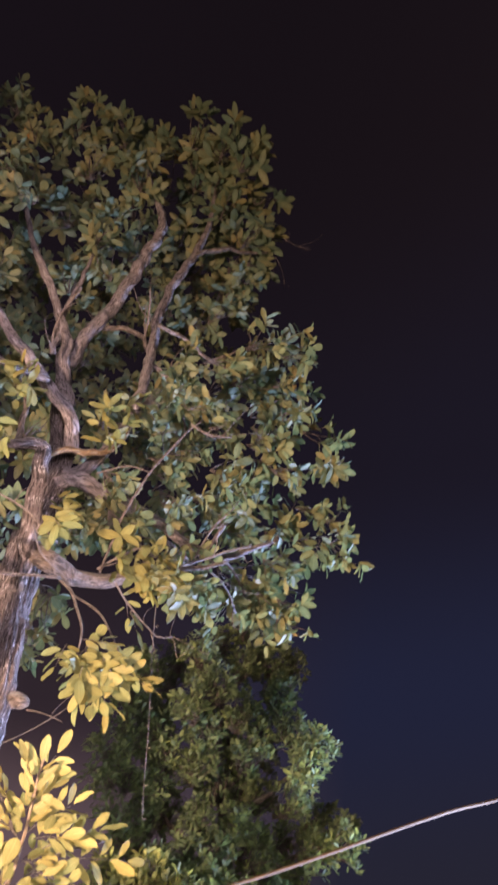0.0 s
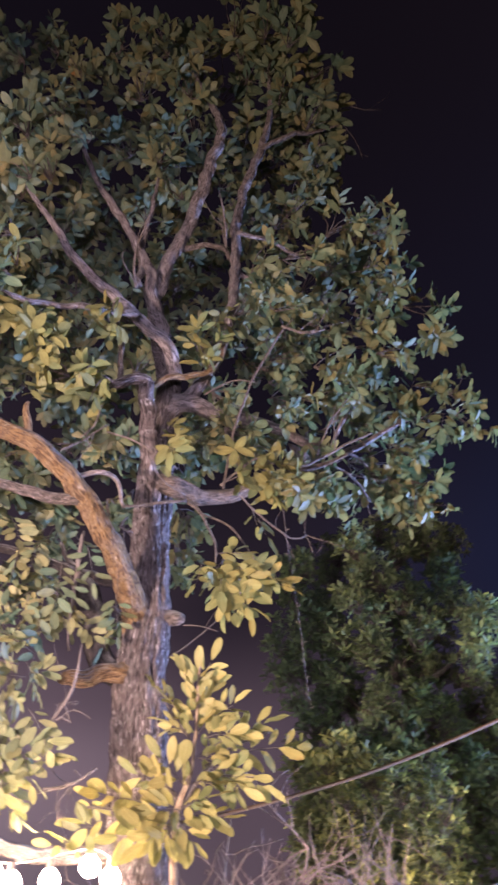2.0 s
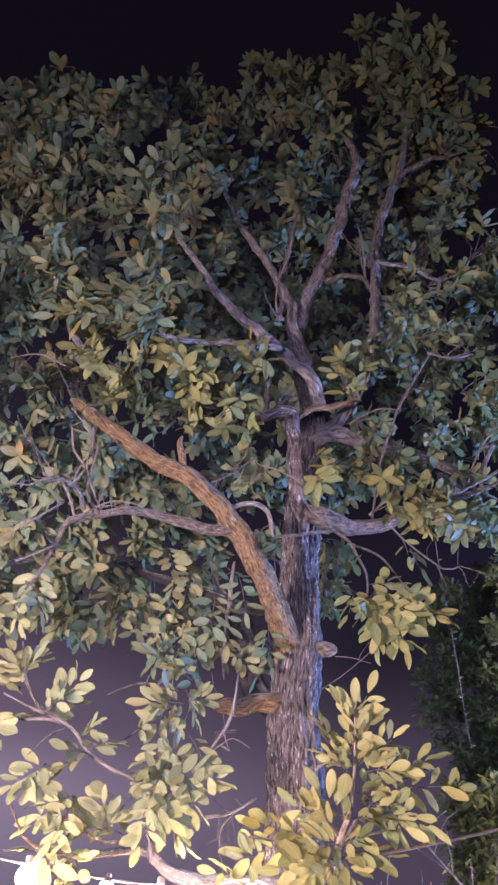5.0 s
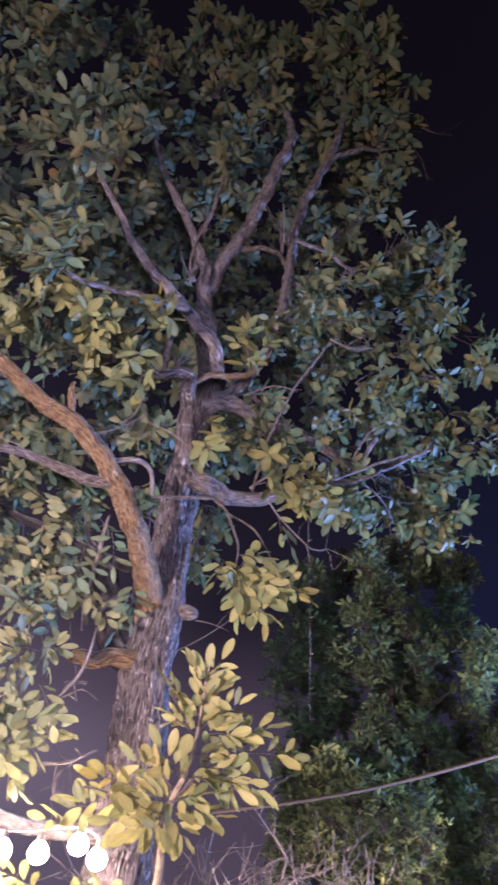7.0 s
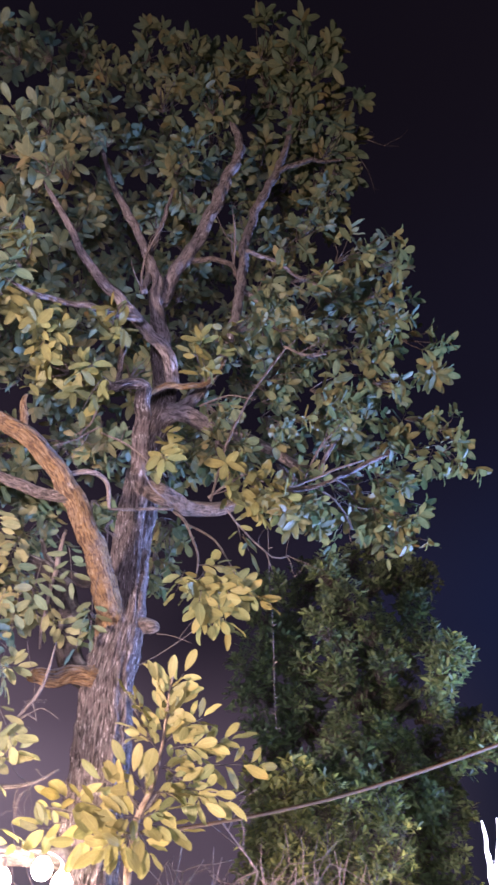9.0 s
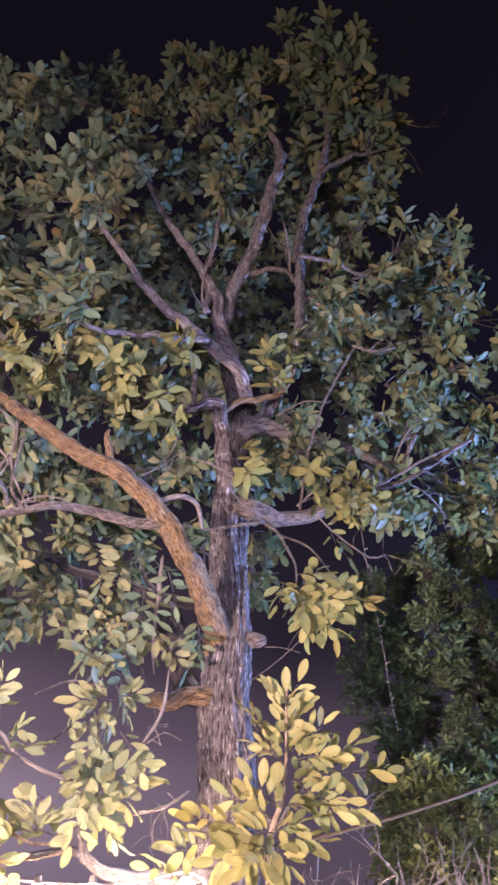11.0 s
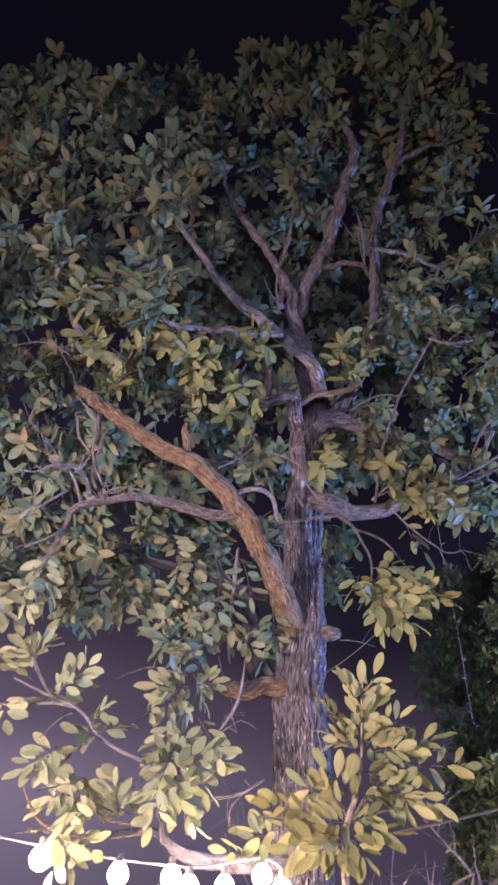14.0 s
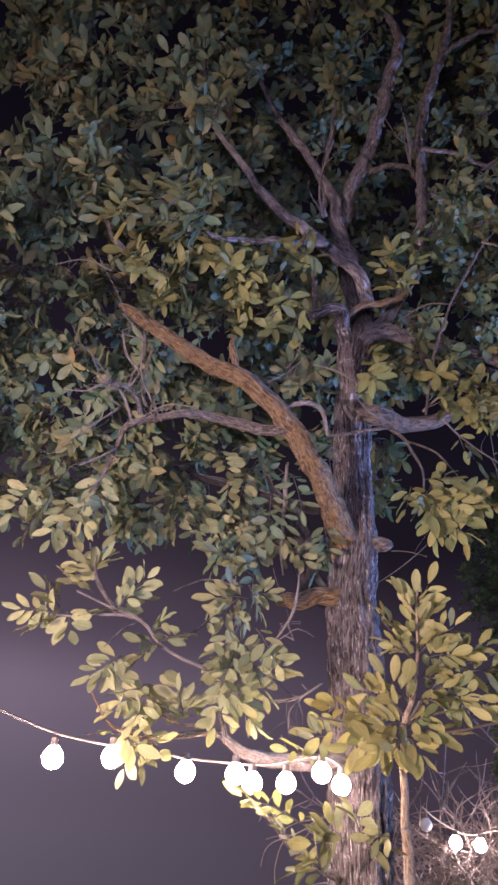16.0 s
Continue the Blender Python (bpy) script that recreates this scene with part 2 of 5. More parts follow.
soil, sn, sl, sp = material("soil")
s_tc = sn.new("ShaderNodeTexCoord")
sl.new(mixed(sn, sl, "MULTIPLY", 0.6, ramp(sn, sl, noise_tex(sn, sl, s_tc.outputs["Object"], 0.7), [(0.35, (0.05, 0.045, 0.03)), (0.65, (0.05, 0.065, 0.025))]),
             ramp(sn, sl, noise_tex(sn, sl, s_tc.outputs["Object"], 30), [(0.3, (0.5, 0.5, 0.5)), (0.7, (1.2, 1.2, 1.2))])), sp.inputs["Base Color"])
sp.inputs["Roughness"].default_value = 0.95
bump(sn, sl, noise_tex(sn, sl, s_tc.outputs["Object"], 14), 0.6, 0.05, sp)

# ---- helpers ----


def empty(name, at, label, category, group="", kind=""):
    e = new(name)
    e.empty_display_size = 0.2
    e.location = at
    return tagged(e, label, category, group, kind)


def hang(ob, parent):
    """Make ob a part, its mesh being in world coordinates."""
    ob.parent = parent
    q = Vector((0, 0, 0))
    while parent is not None:
        q += parent.location
        parent = parent.parent
    ob.location = -q
    return ob


def mesh_object(name, verts, faces, mat, parent=None, uvs=None, smooth=True, label="", kind=""):
    me = bpy.data.meshes.new(name)
    me.from_pydata(verts, [], faces)
    if uvs is not None:
        layer = me.uv_layers.new(name="uv")
        idx = np.empty(len(me.loops), dtype=np.int32)
        me.loops.foreach_get("vertex_index", idx)
        layer.data.foreach_set("uv", np.asarray(uvs, dtype=np.float32)[idx].ravel())
    if smooth:
        me.polygons.foreach_set("use_smooth", np.ones(len(me.polygons), dtype=bool))
    me.materials.append(mat)
    ob = new(name, me)
    if parent is not None:
        hang(ob, parent)
    return tagged(ob, label, "", "", kind)


def spline(pts, step):
    """Points and radii of a smooth line through pts (x, y, z, r)."""
    p = np.array(pts, dtype=float)
    p = np.vstack([2 * p[0] - p[1], p, 2 * p[-1] - p[-2]])
    out = []
    for i in range(1, len(p) - 2):
        n = max(2, int(np.linalg.norm(p[i + 1, :3] - p[i, :3]) / step))
        for t in np.arange(n) / n:
            a, b, c, d = p[i - 1], p[i], p[i + 1], p[i + 2]
            out.append(0.5 * (2 * b + (c - a) * t + (2 * a - 5 * b + 4 * c - d) * t * t + (3 * b - a - 3 * c + d) * t ** 3))
    out.append(p[-2])
    out = np.array(out)
    out[:, 3] = np.maximum(out[:, 3], 0.001)
    return out


def tube_data(pts, ring, step, rough=0.0, crook=0.0, seed=0):
    s = spline(pts, step)
    c, r = s[:, :3].copy(), s[:, 3]
    if crook:
        for i in range(1, len(c) - 1):
            c[i] += crook * r[i] * np.array(noise.noise_vector(Vector(c[i]) * 9 + Vector((seed, 0, 0))))
    tan = np.gradient(c, axis=0)
    tan /= np.linalg.norm(tan, axis=1)[:, None] + 1e-9
    up = np.array([0.0, 1.0, 0.1]) if abs(tan[0][1]) < 0.8 else np.array([1.0, 0.0, 0.1])
    verts, uvs, along = [], [], 0.0
    for i in range(len(c)):
        if i:
            along += np.linalg.norm(c[i] - c[i - 1])
        side = np.cross(up, tan[i])
        side /= np.linalg.norm(side) + 1e-9
        up = np.cross(tan[i], side)
        for k in range(ring):
            a = 2 * math.pi * k / ring
            q = r[i]
            if rough:
                u, v = math.cos(a) * 0.9, math.sin(a) * 0.9
                q *= 1 + rough * (0.9 * noise.noise(Vector((u * 6 + seed, v * 6, along * 2.2))) + 0.55 * noise.noise(Vector((u * 15, v * 15 + seed, along * 5)))
                                  + 0.3 * noise.noise(Vector((u * 1.6 + seed, v * 1.6, along * 2.5))))
                if ring >= 64:
                    q *= 1.02 - 0.10 * max(0.0, 0.32 - abs(noise.noise(Vector((u * 9, v * 9 + seed, along * 4.5))))) / 0.32
                    q *= 1.02 - 0.075 * max(0.0, 0.24 - abs(noise.noise(Vector((u * 17 + seed, v * 17, along * 11))))) / 0.24
            verts.append(tuple(c[i] + q * (math.cos(a) * side + math.sin(a) * up)))
            uvs.append((abs(k / ring - 0.5) * 2 * math.pi * max(r[0], 0.02), along))
    faces = []
    for i in range(len(c) - 1):
        for k in range(ring):
            a, b = i * ring + k, i * ring + (k + 1) % ring
            faces.append((a, b, b + ring, a + ring))
    faces.append(tuple(range(ring - 1, -1, -1)))
    last = (len(c) - 1) * ring
    faces.append(tuple(range(last, last + ring)))
    return verts, faces, uvs


limb_ends = []


def limb(name, pts, mat, parent, ring=12, step=0.03, rough=0.3, crook=None, label=""):
    if mat is crown_bark:
        limb_ends.append((np.array(pts[-2]), np.array(pts[-1])))
    if crook is None:
        crook = 0.55 if ring > 12 else 1.1
    v, f, u = tube_data(pts, ring, step, rough, crook, seed=len(scene.objects) * 0.37 % 50)
    return mesh_object(name, v, f, mat, parent, u, label=label)


def tangle(name, lines, mat, parent, ring=5, step=0.06, crook=0.8, label="", kind="stuff"):
    """Many fine twigs, each (list of x, y, z, r), in one part."""
    vv, ff, uu = [], [], []
    for i, pts in enumerate(lines):
        v, f, u = tube_data(pts, ring, step, 0, crook, seed=i * 1.3)
        o = len(vv)
        vv += v
        ff += [tuple(k + o for k in q) for q in f]
        uu += u
    return mesh_object(name, vv, ff, mat, parent, uu, label=label, kind=kind)


def leaf_template(rows, half, droop, fold, blunt):
    """A blade of length 1 along +y: narrow foot, broadest past the middle, folded along the midrib and drooping at the tip."""
    v, uv, f = [], [], []
    for i in range(rows + 1):
        t = 1 - (1 - i / rows) ** 1.6
        w = half * (math.sin(math.pi * min(1, t ** blunt)) ** 0.61 if 0 < t < 1 else 0.0) + 0.012
        z = -droop * t * t
        for s in (-1, 0, 1):
            v.append((s * w, t, z + abs(s) * w * fold + (0.03 * math.sin(9 * t) * abs(s))))
            uv.append((float(s), t))
    for i in range(rows):
        for k in (0, 1):
            a = 3 * i + k
            f.append((a, a + 1, a + 4, a + 3))
    return np.array(v), f, np.array(uv)


BLADES = [leaf_template(8, 0.19, 0.14, 0.22, 1.2), leaf_template(8, 0.208, 0.07, 0.16, 1.28), leaf_template(8, 0.178, 0.28, 0.3, 1.1)]
SMALL = [leaf_template(4, 0.17, 0.1, 0.3, 1.15)]


def turn_to(y, z):
    """Rotation whose y axis is the blade's way and whose z axis is near z."""
    y = y / (np.linalg.norm(y) + 1e-9)
    x = np.cross(y, z)
    x /= np.linalg.norm(x) + 1e-9
    return np.stack([x, y, np.cross(x, y)], axis=1)


def rosettes(lobes, rng, per_lobe, leaves, size, outward, spread=1.0, lift=0.5):
    """Leaf places: tufts of blades at twig tips inside each lobe (x, y, z, r). Gives leaves (origin, rotation, length) and twigs."""
    out, twigs = [], []
    for x, y, z, r in lobes:
        c = np.array((x, y, z))
        away = c - np.array(outward)
        away /= np.linalg.norm(away) + 1e-9
        foot = c - away * r * 1.1 + rng.normal(0, 0.2, 3) * r
        for _ in range(per_lobe):
            g = rng.normal(0, 1, 3)
            g /= np.linalg.norm(g)
            tip = c + g * r * spread * rng.uniform(0.45, 1.15)
            axis = tip - foot
            axis = axis / (np.linalg.norm(axis) + 1e-9) + np.array((0, 0, lift)) + rng.normal(0, 0.35, 3)
            axis /= np.linalg.norm(axis)
            n = rng.integers(leaves[0], leaves[1] + 1)
            ref = np.cross(axis, rng.normal(0, 1, 3))
            ref /= np.linalg.norm(ref)
            oth = np.cross(axis, ref)
            start = rng.uniform(0, 6.28)
            for k in range(n):
                a = start + k * 2.4
                tilt = rng.uniform(0.5, 1.45)
                way = math.cos(tilt) * axis + math.sin(tilt) * (math.cos(a) * ref + math.sin(a) * oth)
                way[2] -= 0.12
                base = tip - axis * size * 0.12 * k * rng.uniform(0.5, 1)
                out.append((base, turn_to(way, axis + rng.normal(0, 0.25, 3)), size * rng.uniform(0.72, 1.15)))
            mid = (foot + tip) / 2 + rng.normal(0, 0.1, 3) * r
            twigs.append([(*foot, 0.005), (*mid, 0.0035), (*(tip - axis * 0.02), 0.0025)])
    return out, twigs


def shoot(foot, tip, rng, leaves, size, facing=(0, -0.35, 0.9)):
    """Leaf places along one twig: blades by turns to either side, one at the tip."""
    foot, tip = np.array(foot), np.array(tip)
    axis = (tip - foot) / (np.linalg.norm(tip - foot) + 1e-9)
    bow = np.array((0, 0, 0.06)) * np.linalg.norm(tip - foot)
    up = np.array(facing) + rng.normal(0, 0.5, 3)
    side = np.cross(axis, up)
    side /= np.linalg.norm(side) + 1e-9
    up = np.cross(side, axis)
    out = []
    for k in range(leaves):
        s = 0.12 + 0.88 * k / (leaves - 1)
        at = foot + (tip - foot) * s + bow * 4 * s * (1 - s)
        a = 0.15 if k == leaves - 1 else rng.uniform(0.7, 1.3) * (1.15 - 0.35 * s)
        way = math.cos(a) * axis + math.sin(a) * side * (1 if k % 2 else -1) + up * rng.normal(0.12, 0.16)
        out.append((at + way * 0.012, turn_to(way, up + rng.normal(0, 0.42, 3)), size * rng.uniform(0.7, 1.12) * (0.8 if k == 0 else 1)))
    mid = (foot + tip) / 2 + bow
    return out, [(*foot, 0.003), (*mid, 0.0025), (*tip, 0.0015)]


def leaf_mass(name, places, blades, mat, parent, rng, label=""):
    vs, fs, us, o = [], [], [], 0
    for base, rot, size in places:
        v, f, u = blades[rng.integers(len(blades))]
        vs.append((v * size * np.array((rng.uniform(0.85, 1.2), 1, 1))) @ rot.T + base)
        fs += [tuple(k + o for k in q) for q in f]
        us.append(u)
        o += len(v)
    return mesh_object(name, np.vstack(vs).tolist(), fs, mat, parent, np.vstack(us), label=label, kind="stuff")


blade_mesh = {}


def single_leaves(places, mat, parent, rng):
    """Leaves near the viewer, each an object on one of three shared blades."""
    for base, rot, size in places:
        k = int(rng.integers(3))
        if (k, mat.name) not in blade_mesh:
            v, f, u = BLADES[k]
            first = mesh_object("leaf", v.tolist(), f, mat, None, u)
            blade_mesh[k, mat.name] = first.data
            ob = first
        else:
            ob = new("leaf", blade_mesh[k, mat.name])
        ob.parent = parent
        m = Matrix(rot.tolist()).to_4x4()
        m.translation = Vector(base) - parent.location
        ob.matrix_local = m @ Matrix.Diagonal((size * rng.uniform(0.85, 1.2), size, size, 1))


# ---- ground ----
gv = [(x, y, 0.04 * noise.noise(Vector((x * 0.3, y * 0.3, 0))) if max(abs(x), abs(y)) < 30 else 0.0)
      for y in (-1500, -200, *range(-28, 29, 2), 200, 1500) for x in (-1500, -200, *range(-28, 29, 2), 200, 1500)]
gn = 33
ground = mesh_object("ground", gv, [(j * gn + i, j * gn + i + 1, (j + 1) * gn + i + 1, (j + 1) * gn + i)
                                    for j in range(gn - 1) for i in range(gn - 1)], soil)
tagged(ground, "dark bare soil with patchy grass at night", "ground", kind="structure")

# ---- the tall tree ----
rng = np.random.default_rng(11)
HEART = (0.16, 3.74, 4.92)
tree = empty("tree", (0.12, 3.94, 0), "tall leafy tree with fissured grey bark and broad olive leaves", "tree")
limb("trunk", [(0.11, 3.97, -0.10, 0.223), (0.10, 3.97, 0.25, 0.177), (0.10, 3.97, 1.20, 0.153), (0.12, 3.97, 2.55, 0.143), (0.11, 3.97, 2.96, 0.135), (0.14, 3.97, 3.27, 0.125), (0.14, 3.97, 3.61, 0.116), (0.15, 3.97, 3.98, 0.112), (0.17, 3.97, 4.40, 0.100), (0.23, 3.96, 4.81, 0.085), (0.22, 3.96, 5.11, 0.080), (0.17, 3.97, 5.44, 0.073)], trunk_bark, tree, 96, 0.015, 0.13, 0.03, "deeply fissured grey-brown trunk with pale lichen")
limb("limb", [(0.11, 3.99, 2.98, 0.045), (0.06, 3.90, 3.28, 0.073), (0.00, 3.66, 3.41, 0.063), (-0.12, 3.38, 3.51, 0.055), (-0.21, 3.24, 3.61, 0.052), (-0.31, 3.14, 3.70, 0.048), (-0.44, 3.07, 3.79, 0.044), (-0.63, 3.07, 3.89, 0.041), (-0.83, 3.05, 4.03, 0.038), (-1.00, 3.03, 4.16, 0.034), (-1.09, 3.01, 4.22, 0.023), (-1.13, 3.00, 4.24, 0.009)], limb_bark, tree, 64, 0.010, 0.15, 0.3, "thick orange-brown limb")
limb("limb", [(-0.21, 3.25, 3.60, 0.032), (-0.39, 3.20, 3.59, 0.027), (-0.56, 3.13, 3.60, 0.022), (-0.70, 3.06, 3.59, 0.019), (-0.87, 3.02, 3.53, 0.017), (-0.99, 2.98, 3.46, 0.016), (-1.03, 2.99, 3.35, 0.010), (-1.08, 3.01, 3.22, 0.008), (-1.13, 3.00, 3.12, 0.006)], twig_bark, tree, 14)
limb("limb", [(-0.87, 3.20, 4.46, 0.013), (-1.03, 3.20, 4.64, 0.018), (-1.16, 3.22, 4.79, 0.020), (-1.29, 3.25, 4.96, 0.019), (-1.37, 3.25, 5.14, 0.011)], crown_bark, tree, 14)
limb("branch", [(-0.93, 2.96, 3.52, 0.012), (-0.94, 2.87, 3.56, 0.011), (-0.99, 2.78, 3.57, 0.009), (-1.06, 2.73, 3.52, 0.006)], twig_bark, tree, 8)
limb("branch", [(-0.87, 3.01, 3.53, 0.011), (-0.94, 2.99, 3.64, 0.008), (-0.90, 2.90, 3.88, 0.007)], twig_bark, tree, 8)
limb("branch_stub", [(-0.50, 3.09, 3.85, 0.020), (-0.51, 3.05, 3.92, 0.021), (-0.52, 3.02, 3.98, 0.016), (-0.51, 3.01, 4.02, 0.006)], limb_bark, tree, 12)
limb("limb", [(0.16, 3.91, 3.82, 0.030), (0.14, 3.69, 3.95, 0.045), (0.11, 3.53, 4.09, 0.048), (0.08, 3.45, 4.35, 0.044), (0.07, 3.41, 4.53, 0.040), (-0.00, 3.38, 4.53, 0.031), (-0.11, 3.39, 4.48, 0.028), (-0.20, 3.34, 4.50, 0.018), (-0.30, 3.28, 4.51, 0.011)], trunk_bark, tree, 20, 0.03)
limb("branch", [(0.09, 3.43, 4.51, 0.019), (0.20, 3.45, 4.60, 0.018), (0.34, 3.48, 4.66, 0.018), (0.48, 3.49, 4.74, 0.013), (0.56, 3.42, 4.92, 0.009)], limb_bark, tree, 12)
limb("limb", [(0.25, 3.74, 4.84, 0.051), (0.21, 3.62, 5.00, 0.042), (0.05, 3.54, 5.12, 0.039), (-0.11, 3.46, 5.22, 0.037), (-0.26, 3.39, 5.31, 0.034), (-0.41, 3.29, 5.42, 0.028), (-0.57, 3.13, 5.56, 0.019), (-0.72, 2.98, 5.68, 0.011)], crown_bark, tree, 20, 0.03)
limb("branch", [(-0.14, 3.32, 5.06, 0.018), (-0.11, 3.36, 4.86, 0.019), (-0.08, 3.39, 4.65, 0.017), (-0.09, 3.39, 4.48, 0.015)], twig_bark, tree, 10)
limb("limb", [(0.00, 3.36, 5.02, 0.022), (-0.24, 3.20, 4.89, 0.020), (-0.43, 3.07, 4.76, 0.017), (-0.59, 2.94, 4.65, 0.017), (-0.72, 2.83, 4.61, 0.006)], crown_bark, tree, 12)
limb("limb", [(0.16, 3.73, 5.22, 0.060), (0.11, 3.73, 5.48, 0.049), (0.06, 3.68, 5.78, 0.041), (-0.07, 3.61, 6.07, 0.031), (-0.21, 3.58, 6.33, 0.029), (-0.35, 3.55, 6.57, 0.022), (-0.47, 3.46, 6.84, 0.015)], crown_bark, tree, 20, 0.03)
limb("limb", [(0.12, 3.76, 5.61, 0.047), (0.20, 3.74, 5.97, 0.045), (0.34, 3.71, 6.32, 0.047), (0.44, 3.65, 6.68, 0.046), (0.52, 3.58, 7.03, 0.044), (0.60, 3.50, 7.38, 0.037), (0.50, 3.46, 7.71, 0.024), (0.39, 3.45, 8.02, 0.016)], crown_bark, tree, 20, 0.03)
limb("branch", [(-0.00, 3.65, 5.58, 0.026), (-0.00, 3.69, 5.98, 0.023), (0.06, 3.64, 6.45, 0.017), (0.11, 3.63, 6.87, 0.012)], crown_bark, tree, 10)
limb("branch", [(0.27, 3.77, 6.13, 0.022), (0.46, 3.71, 6.16, 0.020), (0.62, 3.72, 6.14, 0.020), (0.68, 3.78, 6.08, 0.018)], twig_bark, tree, 10)
limb("limb", [(0.22, 3.92, 4.70, 0.052), (0.35, 3.90, 4.82, 0.049), (0.47, 3.87, 4.97, 0.039), (0.57, 3.79, 5.15, 0.036), (0.63, 3.67, 5.37, 0.035), (0.69, 3.74, 5.91, 0.035), (0.73, 3.77, 6.47, 0.038), (0.83, 3.71, 6.99, 0.036), (0.98, 3.68, 7.47, 0.034), (1.05, 3.59, 7.81, 0.026), (1.05, 3.47, 8.16, 0.018)], crown_bark, tree, 20, 0.03)
limb("branch", [(0.96, 3.68, 7.42, 0.021), (1.19, 3.57, 7.50, 0.021), (1.42, 3.53, 7.54, 0.014), (1.62, 3.46, 7.57, 0.004)], twig_bark, tree, 10)
limb("limb", [(0.26, 3.88, 4.78, 0.048), (0.42, 3.86, 4.72, 0.052), (0.58, 3.95, 4.75, 0.049), (0.76, 4.03, 4.78, 0.046), (0.96, 4.11, 4.78, 0.039), (1.24, 4.21, 4.73, 0.032), (1.52, 4.27, 4.70, 0.028), (1.73, 4.24, 4.82, 0.019), (1.94, 4.19, 4.94, 0.013)], crown_bark, tree, 18, 0.03)
limb("branch", [(1.55, 4.30, 4.74, 0.012), (1.65, 4.33, 4.70, 0.010), (1.76, 4.39, 4.60, 0.008)], crown_bark, tree, 8)
limb("branch", [(1.42, 4.25, 4.71, 0.017), (1.50, 4.13, 4.90, 0.015), (1.60, 4.10, 5.05, 0.013), (1.66, 4.02, 5.28, 0.011), (1.74, 3.89, 5.56, 0.008)], crown_bark, tree, 8)
limb("branch", [(0.73, 3.74, 6.37, 0.018), (0.95, 3.76, 6.35, 0.016), (1.22, 3.83, 6.28, 0.014), (1.52, 3.86, 6.21, 0.009)], crown_bark, tree, 8)
limb("branch", [(0.72, 3.77, 5.95, 0.019), (0.87, 3.79, 5.84, 0.017), (1.02, 3.85, 5.67, 0.011)], crown_bark, tree, 8)
limb("limb", [(0.14, 3.71, 4.06, 0.050), (0.24, 3.62, 3.94, 0.057), (0.35, 3.68, 3.94, 0.050), (0.48, 3.73, 3.94, 0.042), (0.65, 3.74, 3.99, 0.037), (0.79, 3.72, 4.07, 0.029), (0.96, 3.71, 4.13, 0.020), (1.19, 3.67, 4.19, 0.013), (1.33, 3.64, 4.25, 0.009)], twig_bark, tree, 24, 0.03)
limb("branch", [(0.53, 3.57, 3.91, 0.007), (0.58, 3.42, 4.20, 0.008), (0.66, 3.29, 4.43, 0.007), (0.80, 3.12, 4.66, 0.007), (0.90, 3.05, 4.78, 0.004)], twig_bark, tree, 10)
limb("branch", [(0.31, 3.57, 3.83, 0.010), (0.40, 3.51, 3.70, 0.009), (0.46, 3.48, 3.52, 0.007), (0.46, 3.45, 3.35, 0.005)], twig_bark, tree, 8)
limb("branch", [(0.41, 3.59, 3.75, 0.007), (0.55, 3.52, 3.64, 0.006), (0.65, 3.48, 3.46, 0.004), (0.69, 3.43, 3.32, 0.003)], twig_bark, tree, 8)
limb("branch", [(-0.26, 3.18, 3.70, 0.013), (-0.13, 3.21, 3.74, 0.014), (-0.06, 3.27, 3.73, 0.012), (-0.02, 3.38, 3.65, 0.009)], dead_wood, tree, 10)
limb("limb", [(0.08, 3.98, 2.94, 0.045), (-0.03, 3.97, 3.00, 0.060), (-0.12, 3.95, 3.11, 0.067), (-0.16, 3.94, 3.33, 0.066), (-0.22, 3.94, 3.49, 0.052), (-0.37, 3.94, 3.59, 0.036), (-0.53, 3.93, 3.63, 0.031), (-0.70, 3.92, 3.68, 0.025), (-0.92, 3.90, 3.76, 0.013)], shaded_bark, tree, 24, 0.02, 0.3)
limb("branch", [(0.08, 3.98, 3.52, 0.042), (-0.07, 3.96, 3.51, 0.036), (-0.21, 3.95, 3.53, 0.032), (-0.31, 3.95, 3.61, 0.020), (-0.37, 3.95, 3.74, 0.010)], shaded_bark, tree, 12)
limb("branch", [(-0.24, 3.85, 3.76, 0.008), (-0.25, 3.84, 3.56, 0.014), (-0.26, 3.83, 3.38, 0.011), (-0.27, 3.82, 3.21, 0.009), (-0.26, 3.82, 3.05, 0.006)], dead_wood, tree, 10)
limb("branch_stub", [(0.06, 3.92, 2.97, 0.052), (-0.05, 3.85, 2.94, 0.042), (-0.16, 3.81, 2.91, 0.041), (-0.23, 3.79, 2.90, 0.036), (-0.28, 3.78, 2.885, 0.028), (-0.295, 3.775, 2.88, 0.012)], limb_bark, tree, 64, 0.015, 0.3, 0.6, "broken brown branch stub")
limb("branch_stub", [(0.20, 3.95, 3.28, 0.054), (0.27, 3.93, 3.28, 0.046), (0.305, 3.92, 3.27, 0.040), (0.322, 3.912, 3.266, 0.033), (0.334, 3.908, 3.262, 0.022), (0.340, 3.906, 3.26, 0.008)], twig_bark, tree, 20, 0.012, 0.18, 0.2)
limb("branch", [(-0.17, 3.35, 2.91, 0.002), (-0.19, 3.40, 2.76, 0.007), (-0.25, 3.44, 2.63, 0.006), (-0.33, 3.46, 2.54, 0.005)], dead_wood, tree, 8)
limb("branch", [(-0.08, 3.51, 2.41, 0.002), (-0.17, 3.52, 2.35, 0.005), (-0.25, 3.52, 2.33, 0.005), (-0.33, 3.51, 2.31, 0.004)], dead_wood, tree, 8)
